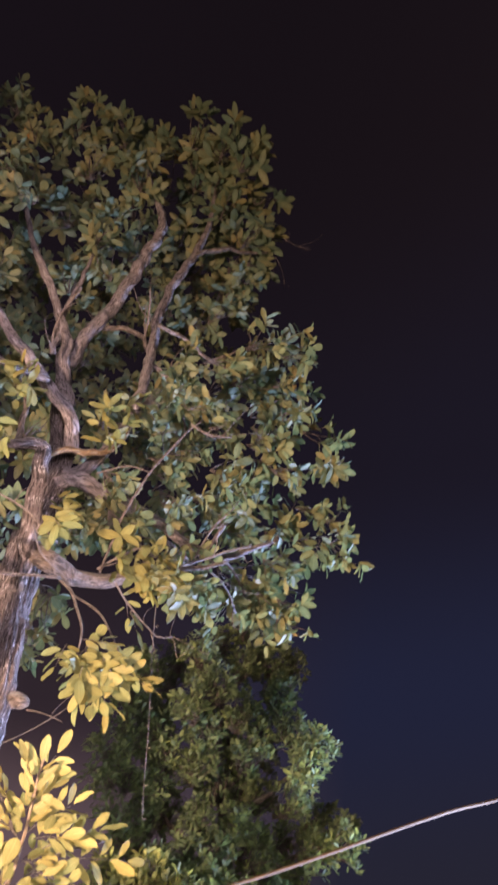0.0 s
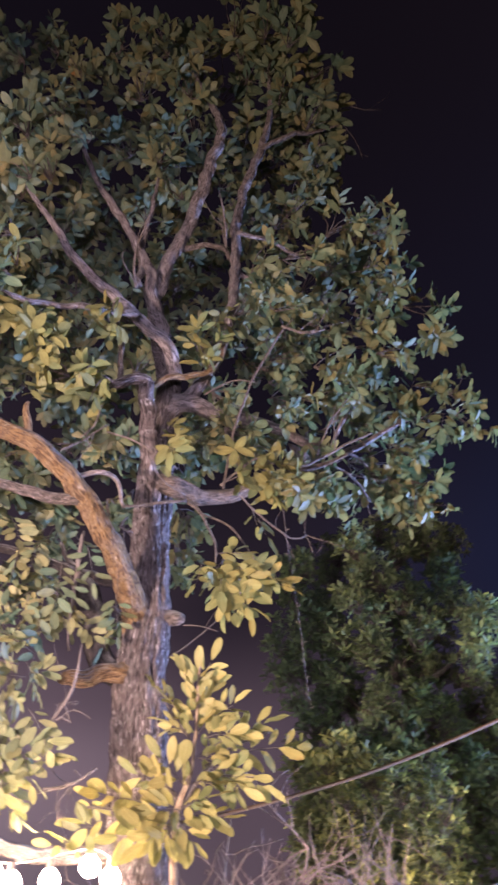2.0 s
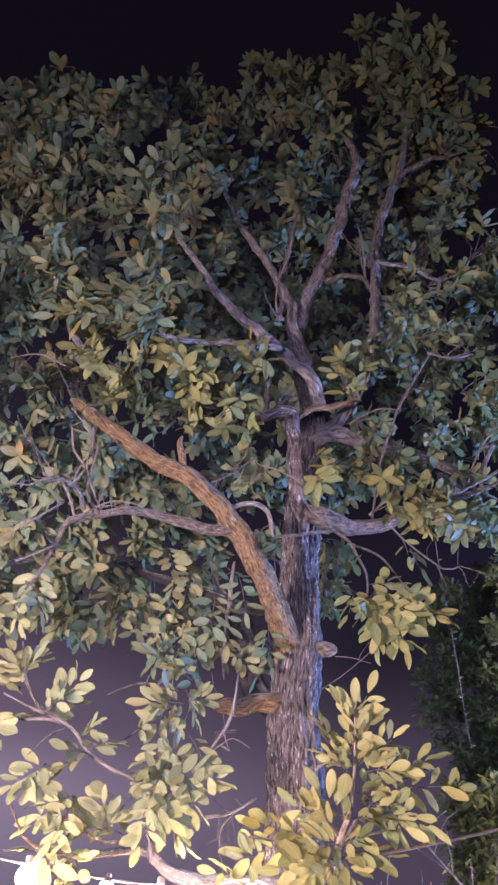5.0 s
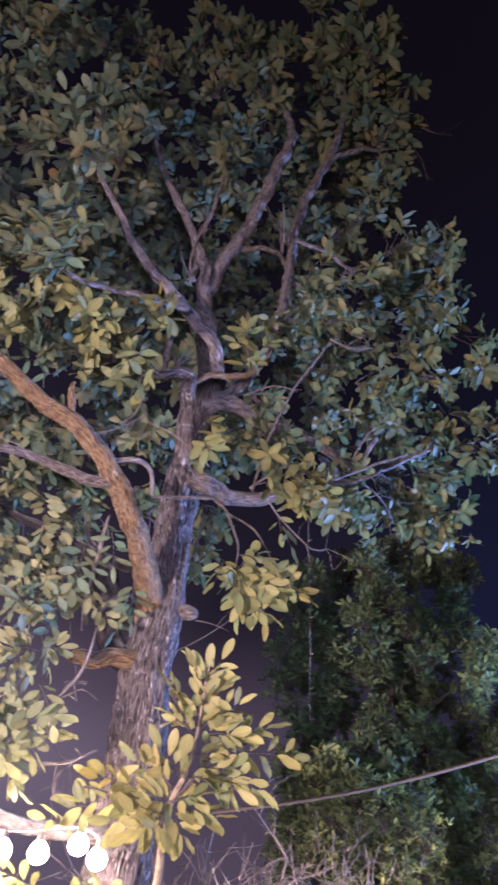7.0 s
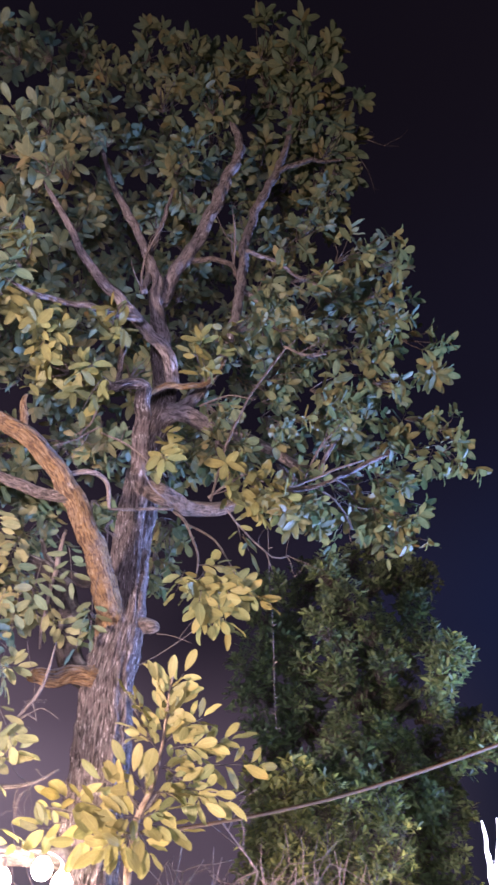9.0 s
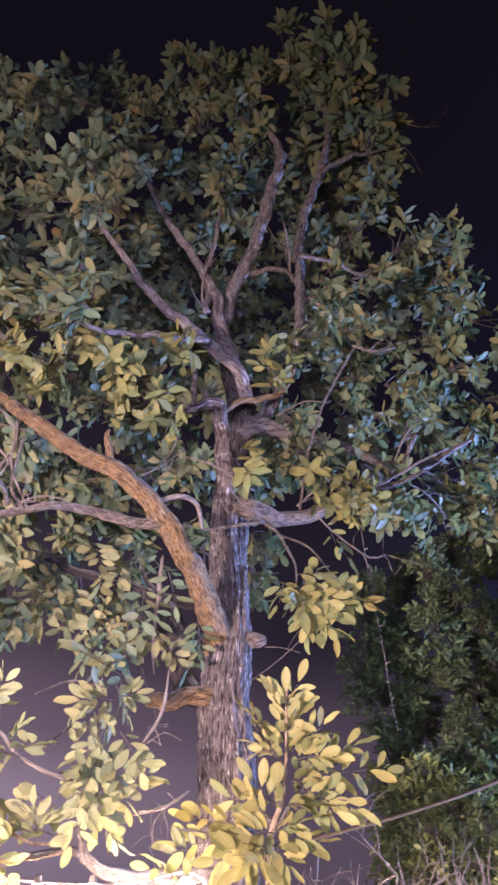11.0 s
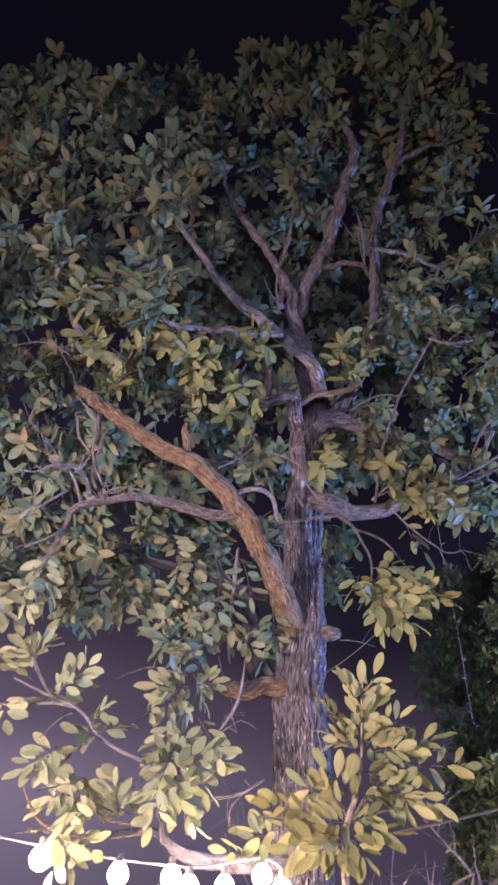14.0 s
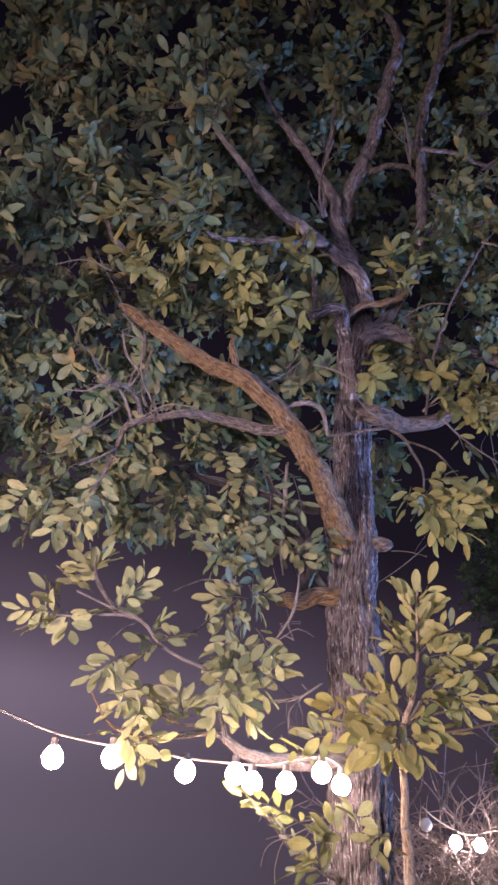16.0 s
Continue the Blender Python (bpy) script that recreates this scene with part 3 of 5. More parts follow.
limb("branch", [(-1.02, 3.10, 2.26, 0.004), (-0.98, 3.12, 2.19, 0.005), (-0.93, 3.15, 2.14, 0.006), (-0.83, 3.20, 2.11, 0.008), (-0.69, 3.28, 2.12, 0.008), (-0.54, 3.36, 2.16, 0.009)], limb_bark, tree, 8)
limb("branch", [(-0.87, 3.15, 2.25, 0.004), (-0.78, 3.20, 2.22, 0.006), (-0.68, 3.28, 2.18, 0.007), (-0.55, 3.36, 2.18, 0.008)], limb_bark, tree, 8)
limb("branch", [(-1.08, 3.10, 2.86, 0.005), (-1.08, 3.12, 2.77, 0.006), (-1.04, 3.14, 2.70, 0.007), (-0.98, 3.20, 2.64, 0.008)], twig_bark, tree, 8)
limb("branch", [(-0.92, 3.20, 2.74, 0.004), (-0.96, 3.20, 2.69, 0.005), (-0.98, 3.20, 2.64, 0.006)], twig_bark, tree, 8)
limb("branch", [(-0.59, 3.38, 2.43, 0.008), (-0.70, 3.34, 2.47, 0.008), (-0.80, 3.30, 2.52, 0.008), (-0.85, 3.27, 2.58, 0.008), (-0.90, 3.24, 2.62, 0.007), (-0.98, 3.20, 2.64, 0.007), (-1.06, 3.14, 2.66, 0.005), (-1.14, 3.08, 2.68, 0.004)], dead_wood, tree, 8)
limb("branch", [(-1.01, 3.16, 2.46, 0.002), (-0.96, 3.20, 2.54, 0.004), (-0.90, 3.25, 2.60, 0.005)], twig_bark, tree, 8)
limb("branch", [(-0.59, 3.38, 2.43, 0.008), (-0.53, 3.42, 2.38, 0.009), (-0.53, 3.44, 2.27, 0.010), (-0.50, 3.50, 2.14, 0.012)], twig_bark, tree, 8)
limb("branch", [(-0.46, 3.48, 2.67, 0.004), (-0.49, 3.46, 2.53, 0.006), (-0.50, 3.45, 2.38, 0.009), (-0.51, 3.46, 2.23, 0.011)], twig_bark, tree, 8)
limb("branch", [(-0.68, 3.30, 2.55, 0.004), (-0.61, 3.36, 2.63, 0.004), (-0.56, 3.42, 2.71, 0.005), (-0.47, 3.46, 2.78, 0.005)], twig_bark, tree, 8)
limb("branch", [(-0.76, 3.34, 2.78, 0.003), (-0.69, 3.38, 2.83, 0.004), (-0.61, 3.42, 2.87, 0.005), (-0.45, 3.46, 2.85, 0.005)], twig_bark, tree, 8)
limb("branch", [(-0.89, 3.30, 2.63, 0.007), (-1.00, 3.27, 2.64, 0.007), (-1.14, 3.24, 2.62, 0.005), (-1.29, 3.22, 2.62, 0.004)], dead_wood, tree, 8)
limb("branch", [(-1.00, 3.27, 2.64, 0.008), (-1.07, 3.24, 2.73, 0.006), (-1.12, 3.22, 2.82, 0.005), (-1.15, 3.20, 2.96, 0.004)], twig_bark, tree, 8)
limb("branch", [(-0.02, 3.37, 3.65, 0.007), (0.15, 3.43, 3.71, 0.009), (0.31, 3.47, 3.76, 0.009)], twig_bark, tree, 8)
limb("branch", [(1.22, 3.83, 6.28, 0.011), (1.39, 3.73, 6.36, 0.009), (1.56, 3.68, 6.48, 0.003)], twig_bark, tree, 8)
limb("limb", [(0.12, 3.99, 2.16, 0.043), (0.03, 3.86, 2.13, 0.043), (-0.10, 3.79, 2.11, 0.036), (-0.25, 3.73, 2.11, 0.034), (-0.38, 3.65, 2.11, 0.031), (-0.48, 3.57, 2.15, 0.023), (-0.55, 3.49, 2.18, 0.016), (-0.73, 3.40, 2.15, 0.010), (-0.89, 3.30, 2.13, 0.003), (-0.94, 3.22, 2.12, 0.002)], twig_bark, tree, 18, 0.03)
limb("branch", [(-0.00, 3.85, 1.64, 0.020), (-0.11, 3.75, 1.69, 0.015), (-0.22, 3.65, 1.76, 0.012), (-0.32, 3.54, 1.87, 0.008)], twig_bark, tree, 8)

blades, fine_twigs, near_blades, ochre_blades, tufts = [], [], [], [], []
erng = np.random.default_rng(23)
for before, end in limb_ends[:]:
    way = (end[:3] - before[:3]) / np.linalg.norm(end[:3] - before[:3])
    for k in range(3):
        g = way + erng.normal(0, 0.5, 3) * (0.4 if k == 0 else 1)
        g /= np.linalg.norm(g)
        reach, r = erng.uniform(0.18, 0.34), end[3]
        mid, tip = end[:3] + 0.5 * reach * g + erng.normal(0, 0.02, 3), end[:3] + reach * g + erng.normal(0, 0.04, 3)
        limb("branch", [(*(end[:3] - way * 0.02 * k), r * (0.95 if k == 0 else 0.7)), (*mid, r * 0.55), (*tip, 0.0025)], twig_bark, tree, 8)
        for base in (mid, tip):
            b, t = shoot(base, base + 0.13 * g + erng.normal(0, 0.06, 3), erng, 7, 0.118, (0, -0.5, 0.6))
            blades.extend(b)
            fine_twigs.append(t)
    b, t = rosettes([(*(end[:3] + 0.06 * way - np.array((0, 0.14, 0.05))), 0.13)], erng, 5, (5, 7), 0.12, HEART)
    blades.extend(b)
    fine_twigs.extend(t)


def foliage(lobes, per_lobe, size, leaves=(5, 8)):
    tufts.extend(lobes)
    for lobe in lobes:
        n = per_lobe if lobe[0] < 0.85 or lobe[2] > 7.2 else round(0.62 * per_lobe)
        b, t = rosettes([lobe], rng, n, leaves, size, HEART, 1.0, min(0.5, max(-0.35, 0.3 * (lobe[2] - 4.7))))
        blades.extend(b)
        fine_twigs.extend(t)


def deep_foliage(count, size):
    """Shaded leaves of the crown's far side, behind the tufts that are already there."""
    have = np.array([(x / y, (z - 1.6) / y) for x, y, z, r in tufts])
    made = 0
    while made < count:
        y = rng.uniform(4.4, 5.7)
        u, v = rng.uniform(-0.55, 0.5), rng.uniform(0.6, 1.75)
        gap = have - np.array((u, v))
        near = gap[np.linalg.norm(gap, axis=1) < 0.13]
        if len(near) < 5 or np.linalg.norm(near.mean(axis=0)) > 0.045:
            continue
        b, t = rosettes([(u * y, y, 1.6 + v * y, 0.24)], rng, 9, (5, 8), size, HEART, 1.0, 0.2)
        blades.extend(b)
        fine_twigs.extend(t)
        made += 1


def front_foliage(lobes, per_lobe, size, leaves=(5, 7)):
    for lobe in lobes:
        b, t = rosettes([lobe], rng, per_lobe, leaves, size, HEART)
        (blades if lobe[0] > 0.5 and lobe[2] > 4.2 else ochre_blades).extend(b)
        fine_twigs.extend(t)


def sprays(specs, size, into):
    """Leafy twigs, each from a foot to a tip with so many leaves."""
    for fx, fy, fz, tx, ty, tz, n in specs:
        b, t = shoot((fx, fy, fz), (tx, ty, tz), rng, n, size, (0, -0.55, 0.65))
        into.extend(b)
        fine_twigs.append(t)


foliage([(-2.42, 3.21, 5.46, 0.17), (-1.98, 3.35, 5.47, 0.17), (-1.81, 3.51, 5.67, 0.18), (-1.48, 3.00, 5.38, 0.16), (-1.60, 3.64, 5.82, 0.18), (-1.48, 3.59, 6.69, 0.20), (-1.33, 3.17, 7.48, 0.21), (-1.16, 3.47, 8.07, 0.23), (-0.87, 3.86, 6.12, 0.19), (-0.74, 3.34, 7.23, 0.20), (-0.52, 4.30, 7.46, 0.23), (-0.28, 3.67, 8.93, 0.26), (0.01, 4.18, 7.18, 0.22), (0.26, 3.89, 7.09, 0.21), (0.45, 3.87, 8.12, 0.24)], 13, 0.13)
foliage([(-1.85, 2.72, 4.71, 0.14), (-1.85, 3.07, 5.57, 0.17), (-1.98, 3.42, 6.65, 0.20), (-1.68, 3.45, 6.34, 0.19), (-1.79, 3.19, 7.75, 0.22), (-1.43, 3.22, 6.97, 0.20), (-1.18, 3.39, 6.69, 0.19), (-0.98, 3.33, 6.93, 0.20), (-0.81, 3.53, 6.72, 0.20), (-0.64, 3.94, 6.57, 0.20), (-0.56, 3.88, 8.80, 0.26), (-0.11, 3.74, 8.37, 0.24), (0.10, 3.52, 8.62, 0.24), (0.30, 3.37, 7.78, 0.22), (0.59, 4.07, 7.78, 0.23)], 13, 0.13)
foliage([(-2.21, 3.17, 5.56, 0.17), (-1.94, 3.12, 6.72, 0.20), (-2.03, 3.38, 7.64, 0.22), (-1.71, 3.24, 6.85, 0.20), (-1.45, 3.50, 6.03, 0.18), (-1.23, 3.46, 5.59, 0.17), (-0.97, 3.30, 5.70, 0.17), (-1.00, 3.84, 6.76, 0.20), (-0.93, 3.78, 8.82, 0.26), (-0.56, 3.92, 7.90, 0.23), (-0.26, 4.00, 7.75, 0.23), (-0.01, 4.23, 8.48, 0.25), (0.27, 3.89, 7.63, 0.22), (0.45, 3.63, 8.94, 0.26), (0.68, 3.77, 8.58, 0.25)], 13, 0.13)
foliage([(0.72, 3.04, 8.39, 0.21), (0.78, 3.27, 8.37, 0.21), (0.89, 3.87, 7.98, 0.21), (0.91, 3.52, 8.32, 0.22), (0.96, 2.96, 8.15, 0.20), (1.06, 3.32, 8.39, 0.21), (1.14, 3.76, 8.22, 0.22), (1.13, 3.34, 7.93, 0.20), (1.22, 3.92, 7.91, 0.21), (1.21, 2.94, 8.05, 0.20), (1.48, 3.82, 7.87, 0.21), (1.38, 3.38, 7.66, 0.20), (1.53, 3.33, 8.36, 0.22), (1.60, 3.63, 7.81, 0.21)], 9, 0.141)
foliage([(-2.36, 2.81, 4.81, 0.15), (-1.98, 2.87, 3.98, 0.13), (-2.19, 3.11, 4.57, 0.15), (-1.87, 2.93, 4.18, 0.13), (-2.08, 3.38, 4.89, 0.16), (-1.87, 3.24, 5.09, 0.16), (-1.65, 3.23, 5.14, 0.16), (-1.52, 3.73, 5.13, 0.17), (-1.25, 3.76, 4.87, 0.16), (-0.98, 3.56, 4.89, 0.15), (-0.86, 3.98, 4.94, 0.16), (-0.64, 3.28, 4.89, 0.15), (-0.61, 4.53, 5.34, 0.18), (-0.54, 4.76, 6.19, 0.21), (-0.05, 4.27, 6.03, 0.19), (0.31, 4.45, 6.56, 0.21)], 11, 0.116)
foliage([(-2.13, 2.83, 4.16, 0.14), (-2.04, 2.68, 4.41, 0.14), (-2.45, 3.22, 5.29, 0.17), (-1.95, 2.89, 4.80, 0.15), (-2.00, 3.58, 4.79, 0.16), (-1.79, 3.57, 5.03, 0.16), (-1.53, 3.46, 4.63, 0.15), (-1.44, 3.35, 5.36, 0.16), (-1.26, 3.58, 5.43, 0.17), (-0.91, 3.34, 5.10, 0.15), (-0.78, 3.77, 5.79, 0.18), (-0.65, 3.66, 4.91, 0.15), (-0.52, 4.19, 6.18, 0.19), (-0.36, 4.57, 5.61, 0.19), (0.17, 4.51, 5.76, 0.19)], 11, 0.116)
foliage([(0.51, 4.20, 5.65, 0.18), (0.76, 4.92, 7.79, 0.25), (0.90, 4.38, 7.71, 0.24), (0.93, 4.76, 6.83, 0.22), (0.89, 4.64, 6.03, 0.20), (1.27, 4.55, 8.37, 0.26), (1.13, 4.19, 6.61, 0.21), (1.12, 4.45, 6.23, 0.20), (1.21, 4.20, 7.21, 0.22), (1.04, 4.24, 5.43, 0.18), (1.37, 3.71, 6.98, 0.21), (1.07, 3.68, 4.60, 0.15), (1.42, 4.01, 6.21, 0.20), (1.44, 4.15, 5.67, 0.19), (1.55, 3.59, 5.94, 0.18), (1.43, 3.56, 4.73, 0.15), (1.53, 3.63, 5.12, 0.16), (1.80, 3.92, 5.80, 0.19), (1.89, 3.61, 6.39, 0.20), (1.87, 3.75, 6.01, 0.19)], 8, 0.112)
foliage([(0.57, 4.85, 5.10, 0.17), (0.66, 3.87, 4.79, 0.14), (1.07, 4.33, 5.39, 0.17), (1.12, 4.37, 5.88, 0.18), (0.80, 3.12, 5.33, 0.14), (1.11, 3.77, 5.13, 0.15), (1.44, 4.07, 5.80, 0.17), (1.52, 4.14, 5.33, 0.16), (1.79, 4.50, 5.14, 0.17), (1.81, 4.10, 5.36, 0.17), (1.27, 2.90, 5.54, 0.14), (2.11, 4.50, 5.20, 0.18), (1.69, 3.29, 5.75, 0.16), (1.59, 3.03, 5.85, 0.16), (2.36, 4.26, 4.99, 0.17), (1.84, 3.13, 4.80, 0.14), (2.41, 3.98, 4.84, 0.16)], 8, 0.112)
foliage([(0.76, 4.57, 4.88, 0.16), (1.10, 4.76, 5.08, 0.17), (0.74, 3.28, 5.13, 0.14), (1.17, 4.22, 5.02, 0.16), (1.43, 4.63, 5.04, 0.17), (1.35, 4.00, 4.90, 0.15), (1.04, 3.06, 5.37, 0.14), (1.46, 3.92, 6.04, 0.17), (1.62, 3.72, 6.15, 0.17), (1.73, 3.93, 5.98, 0.18), (1.50, 3.37, 5.06, 0.14), (1.74, 3.45, 4.98, 0.15), (1.68, 3.22, 5.33, 0.15), (2.25, 4.18, 5.30, 0.17), (1.97, 3.37, 5.36, 0.16), (2.46, 4.03, 5.16, 0.17)], 8, 0.112)
foliage([(0.92, 3.52, 3.93, 0.11), (1.09, 3.70, 3.96, 0.12), (1.18, 3.71, 4.07, 0.12), (1.33, 3.93, 4.03, 0.12), (1.19, 3.59, 6.56, 0.16), (1.32, 3.53, 6.94, 0.17), (1.73, 4.20, 4.33, 0.14), (1.46, 3.52, 7.13, 0.17), (1.90, 4.20, 4.40, 0.14), (1.89, 4.08, 4.58, 0.14), (1.98, 4.11, 4.67, 0.14), (2.10, 4.31, 4.26, 0.14), (2.11, 4.22, 4.39, 0.14)], 6, 0.112)
foliage([(-2.13, 3.36, 3.36, 0.14), (-2.28, 3.25, 4.06, 0.15), (-2.22, 3.85, 3.53, 0.15), (-2.15, 3.54, 3.85, 0.15), (-2.09, 3.31, 4.26, 0.15), (-1.99, 3.78, 4.01, 0.15), (-1.89, 3.90, 3.55, 0.15), (-1.68, 3.31, 4.27, 0.14), (-1.60, 3.78, 3.43, 0.14), (-1.45, 3.26, 4.10, 0.14), (-1.38, 3.48, 3.74, 0.13), (-1.37, 3.97, 3.86, 0.15), (-1.34, 3.74, 4.48, 0.15), (-1.08, 3.67, 3.56, 0.13), (-1.16, 4.38, 3.56, 0.15), (-1.00, 4.29, 3.94, 0.16), (-0.81, 4.05, 3.60, 0.14), (-0.64, 3.66, 4.14, 0.14), (-0.45, 4.18, 4.08, 0.15)], 11, 0.112)
foliage([(-2.09, 3.14, 3.56, 0.13), (-2.14, 3.23, 3.81, 0.14), (-1.95, 3.26, 3.46, 0.13), (-2.20, 3.55, 4.15, 0.15), (-2.07, 3.78, 3.81, 0.15), (-1.92, 3.36, 4.32, 0.15), (-1.93, 3.60, 4.22, 0.15), (-1.62, 3.60, 3.65, 0.14), (-1.55, 3.37, 3.78, 0.13), (-1.43, 3.79, 3.55, 0.14), (-1.29, 3.39, 3.95, 0.13), (-1.25, 3.95, 3.44, 0.14), (-1.12, 3.64, 3.83, 0.14), (-1.25, 3.96, 4.32, 0.15), (-0.98, 3.29, 4.12, 0.13), (-0.92, 3.91, 4.31, 0.15), (-0.81, 3.86, 3.92, 0.14), (-0.65, 4.09, 4.16, 0.15)], 11, 0.112)
foliage([(-1.18, 3.70, 3.68, 0.13), (-1.02, 3.50, 4.07, 0.13), (-0.89, 3.57, 4.20, 0.13), (-0.81, 3.74, 4.16, 0.14), (-0.64, 3.82, 4.09, 0.14), (-0.60, 4.38, 3.70, 0.15), (-0.50, 4.23, 4.02, 0.15), (-0.49, 3.84, 4.27, 0.14), (-0.46, 4.44, 3.62, 0.15), (-0.40, 4.29, 3.93, 0.15), (-0.21, 3.70, 4.33, 0.14), (-0.18, 4.23, 4.06, 0.15), (-0.07, 3.68, 4.19, 0.13), (-0.06, 4.54, 3.44, 0.15), (-0.04, 4.30, 4.14, 0.15), (0.38, 4.61, 4.19, 0.16), (0.39, 4.63, 3.94, 0.15), (0.44, 4.05, 4.50, 0.15), (0.45, 4.55, 4.07, 0.15), (0.60, 4.01, 4.70, 0.15), (0.73, 4.00, 4.51, 0.15)], 8, 0.107)
foliage([(-0.56, 5.17, 7.64, 0.25), (-0.32, 5.04, 6.58, 0.22), (-0.28, 5.09, 8.26, 0.26), (-0.10, 5.32, 7.36, 0.24), (0.17, 4.82, 6.19, 0.21), (0.16, 4.91, 4.97, 0.19), (0.48, 5.44, 8.54, 0.27), (0.60, 5.15, 7.55, 0.25), (0.73, 5.43, 9.42, 0.30), (0.68, 5.26, 6.73, 0.23), (0.98, 4.89, 7.10, 0.23), (0.96, 5.25, 5.96, 0.21), (1.08, 5.09, 6.74, 0.23), (1.56, 5.00, 8.05, 0.26), (1.39, 4.58, 6.71, 0.22)], 8, 0.121)
foliage([(-0.44, 5.43, 5.88, 0.22), (-0.24, 5.31, 6.25, 0.22), (-0.16, 5.54, 5.58, 0.21), (-0.06, 5.13, 7.78, 0.25), (0.17, 5.25, 6.05, 0.21), (0.29, 5.44, 7.33, 0.25), (0.35, 4.80, 5.31, 0.19), (0.51, 5.42, 5.34, 0.21), (0.54, 4.84, 5.70, 0.20), (0.86, 5.23, 5.52, 0.21), (1.25, 5.22, 9.44, 0.30), (1.11, 4.84, 7.70, 0.24), (1.17, 5.18, 6.31, 0.22), (1.32, 5.01, 5.78, 0.21), (1.50, 5.23, 6.70, 0.23)], 8, 0.121)
sprays([(0.50, 3.48, 3.42, 0.50, 3.47, 3.16, 10), (0.54, 3.48, 3.38, 0.59, 3.39, 3.12, 9), (0.58, 3.48, 3.36, 0.78, 3.48, 3.31, 9), (0.51, 3.48, 3.42, 0.43, 3.41, 3.26, 6), (0.47, 3.48, 3.45, 0.59, 3.43, 3.43, 8), (0.67, 3.48, 3.73, 0.69, 3.46, 3.62, 4), (0.61, 3.48, 3.36, 0.65, 3.48, 3.30, 8), (0.47, 3.46, 3.36, 0.50, 3.42, 3.14, 9), (0.52, 3.46, 3.38, 0.54, 3.40, 3.10, 10), (0.56, 3.46, 3.36, 0.62, 3.40, 3.09, 10)], 0.116, ochre_blades)
sprays([(0.50, 3.44, 3.34, 0.47, 3.38, 3.20, 7), (0.56, 3.44, 3.38, 0.66, 3.38, 3.20, 9), (0.64, 3.46, 3.34, 0.80, 3.42, 3.25, 8), (0.40, 3.46, 3.40, 0.36, 3.42, 3.26, 6), (0.70, 3.46, 3.66, 0.73, 3.44, 3.55, 3), (0.18, 3.32, 4.02, 0.23, 3.28, 3.94, 8), (0.20, 3.32, 4.14, 0.22, 3.32, 4.15, 5), (0.53, 3.52, 5.24, 0.64, 3.49, 5.28, 5), (0.53, 3.52, 5.29, 0.57, 3.46, 5.08, 5), (0.39, 3.42, 4.84, 0.33, 3.38, 4.84, 4)], 0.116, ochre_blades)
sprays([(0.41, 3.42, 4.69, 0.38, 3.38, 4.68, 4), (-0.15, 3.22, 4.82, -0.23, 3.15, 4.75, 5), (-0.50, 3.04, 4.72, -0.56, 2.97, 4.51, 8), (-0.43, 3.04, 4.54, -0.51, 3.02, 4.37, 8), (-0.48, 3.04, 4.37, -0.44, 3.05, 4.28, 6), (-0.20, 3.04, 4.34, -0.28, 2.97, 4.16, 8), (-0.17, 3.04, 4.22, -0.23, 2.95, 3.93, 5), (-0.81, 2.92, 4.96, -0.90, 2.93, 5.03, 9), (-0.81, 2.92, 4.96, -0.72, 2.89, 4.96, 8), (-0.82, 2.92, 4.91, -0.83, 2.87, 4.70, 5), (-1.14, 2.92, 4.95, -1.21, 2.87, 4.93, 8), (-1.14, 2.92, 4.95, -1.09, 2.89, 4.83, 8)], 0.116, ochre_blades)
sprays([(-1.15, 2.92, 5.00, -1.17, 2.92, 5.04, 6)], 0.116, ochre_blades)
sprays([(-1.10, 3.16, 2.80, -1.07, 3.14, 2.83, 7), (-1.09, 3.16, 2.79, -1.13, 3.15, 2.82, 7), (-0.98, 3.21, 2.66, -0.87, 3.20, 2.78, 10), (-0.97, 3.22, 2.68, -0.93, 3.22, 2.71, 7), (-0.98, 3.21, 2.64, -1.04, 3.20, 2.63, 4), (-0.83, 3.28, 2.55, -0.80, 3.28, 2.60, 7), (-0.80, 3.29, 2.52, -0.71, 3.22, 2.53, 9), (-0.80, 3.29, 2.51, -0.86, 3.26, 2.51, 4), (-0.82, 3.28, 2.48, -0.91, 3.28, 2.43, 10), (-0.94, 3.21, 2.44, -1.04, 3.19, 2.35, 12), (-0.97, 3.19, 2.40, -0.96, 3.19, 2.36, 7), (-0.69, 3.33, 2.22, -0.88, 3.25, 2.26, 12)], 0.104, near_blades)
sprays([(-0.76, 3.29, 2.24, -0.79, 3.27, 2.21, 6), (-0.67, 3.34, 2.21, -0.69, 3.29, 2.30, 6), (-0.67, 3.35, 2.36, -0.70, 3.33, 2.33, 6), (-0.47, 3.45, 2.36, -0.45, 3.42, 2.56, 12), (-0.48, 3.45, 2.43, -0.51, 3.39, 2.48, 7), (-0.47, 3.45, 2.38, -0.36, 3.39, 2.46, 9), (-0.47, 3.45, 2.32, -0.36, 3.40, 2.35, 10), (-0.48, 3.44, 2.41, -0.56, 3.44, 2.29, 7), (-0.48, 3.45, 2.40, -0.41, 3.43, 2.27, 7), (-0.32, 3.52, 2.43, -0.26, 3.47, 2.47, 7), (-0.43, 3.46, 2.28, -0.37, 3.46, 2.22, 7), (-0.47, 3.45, 2.46, -0.51, 3.41, 2.44, 7)], 0.104, near_blades)
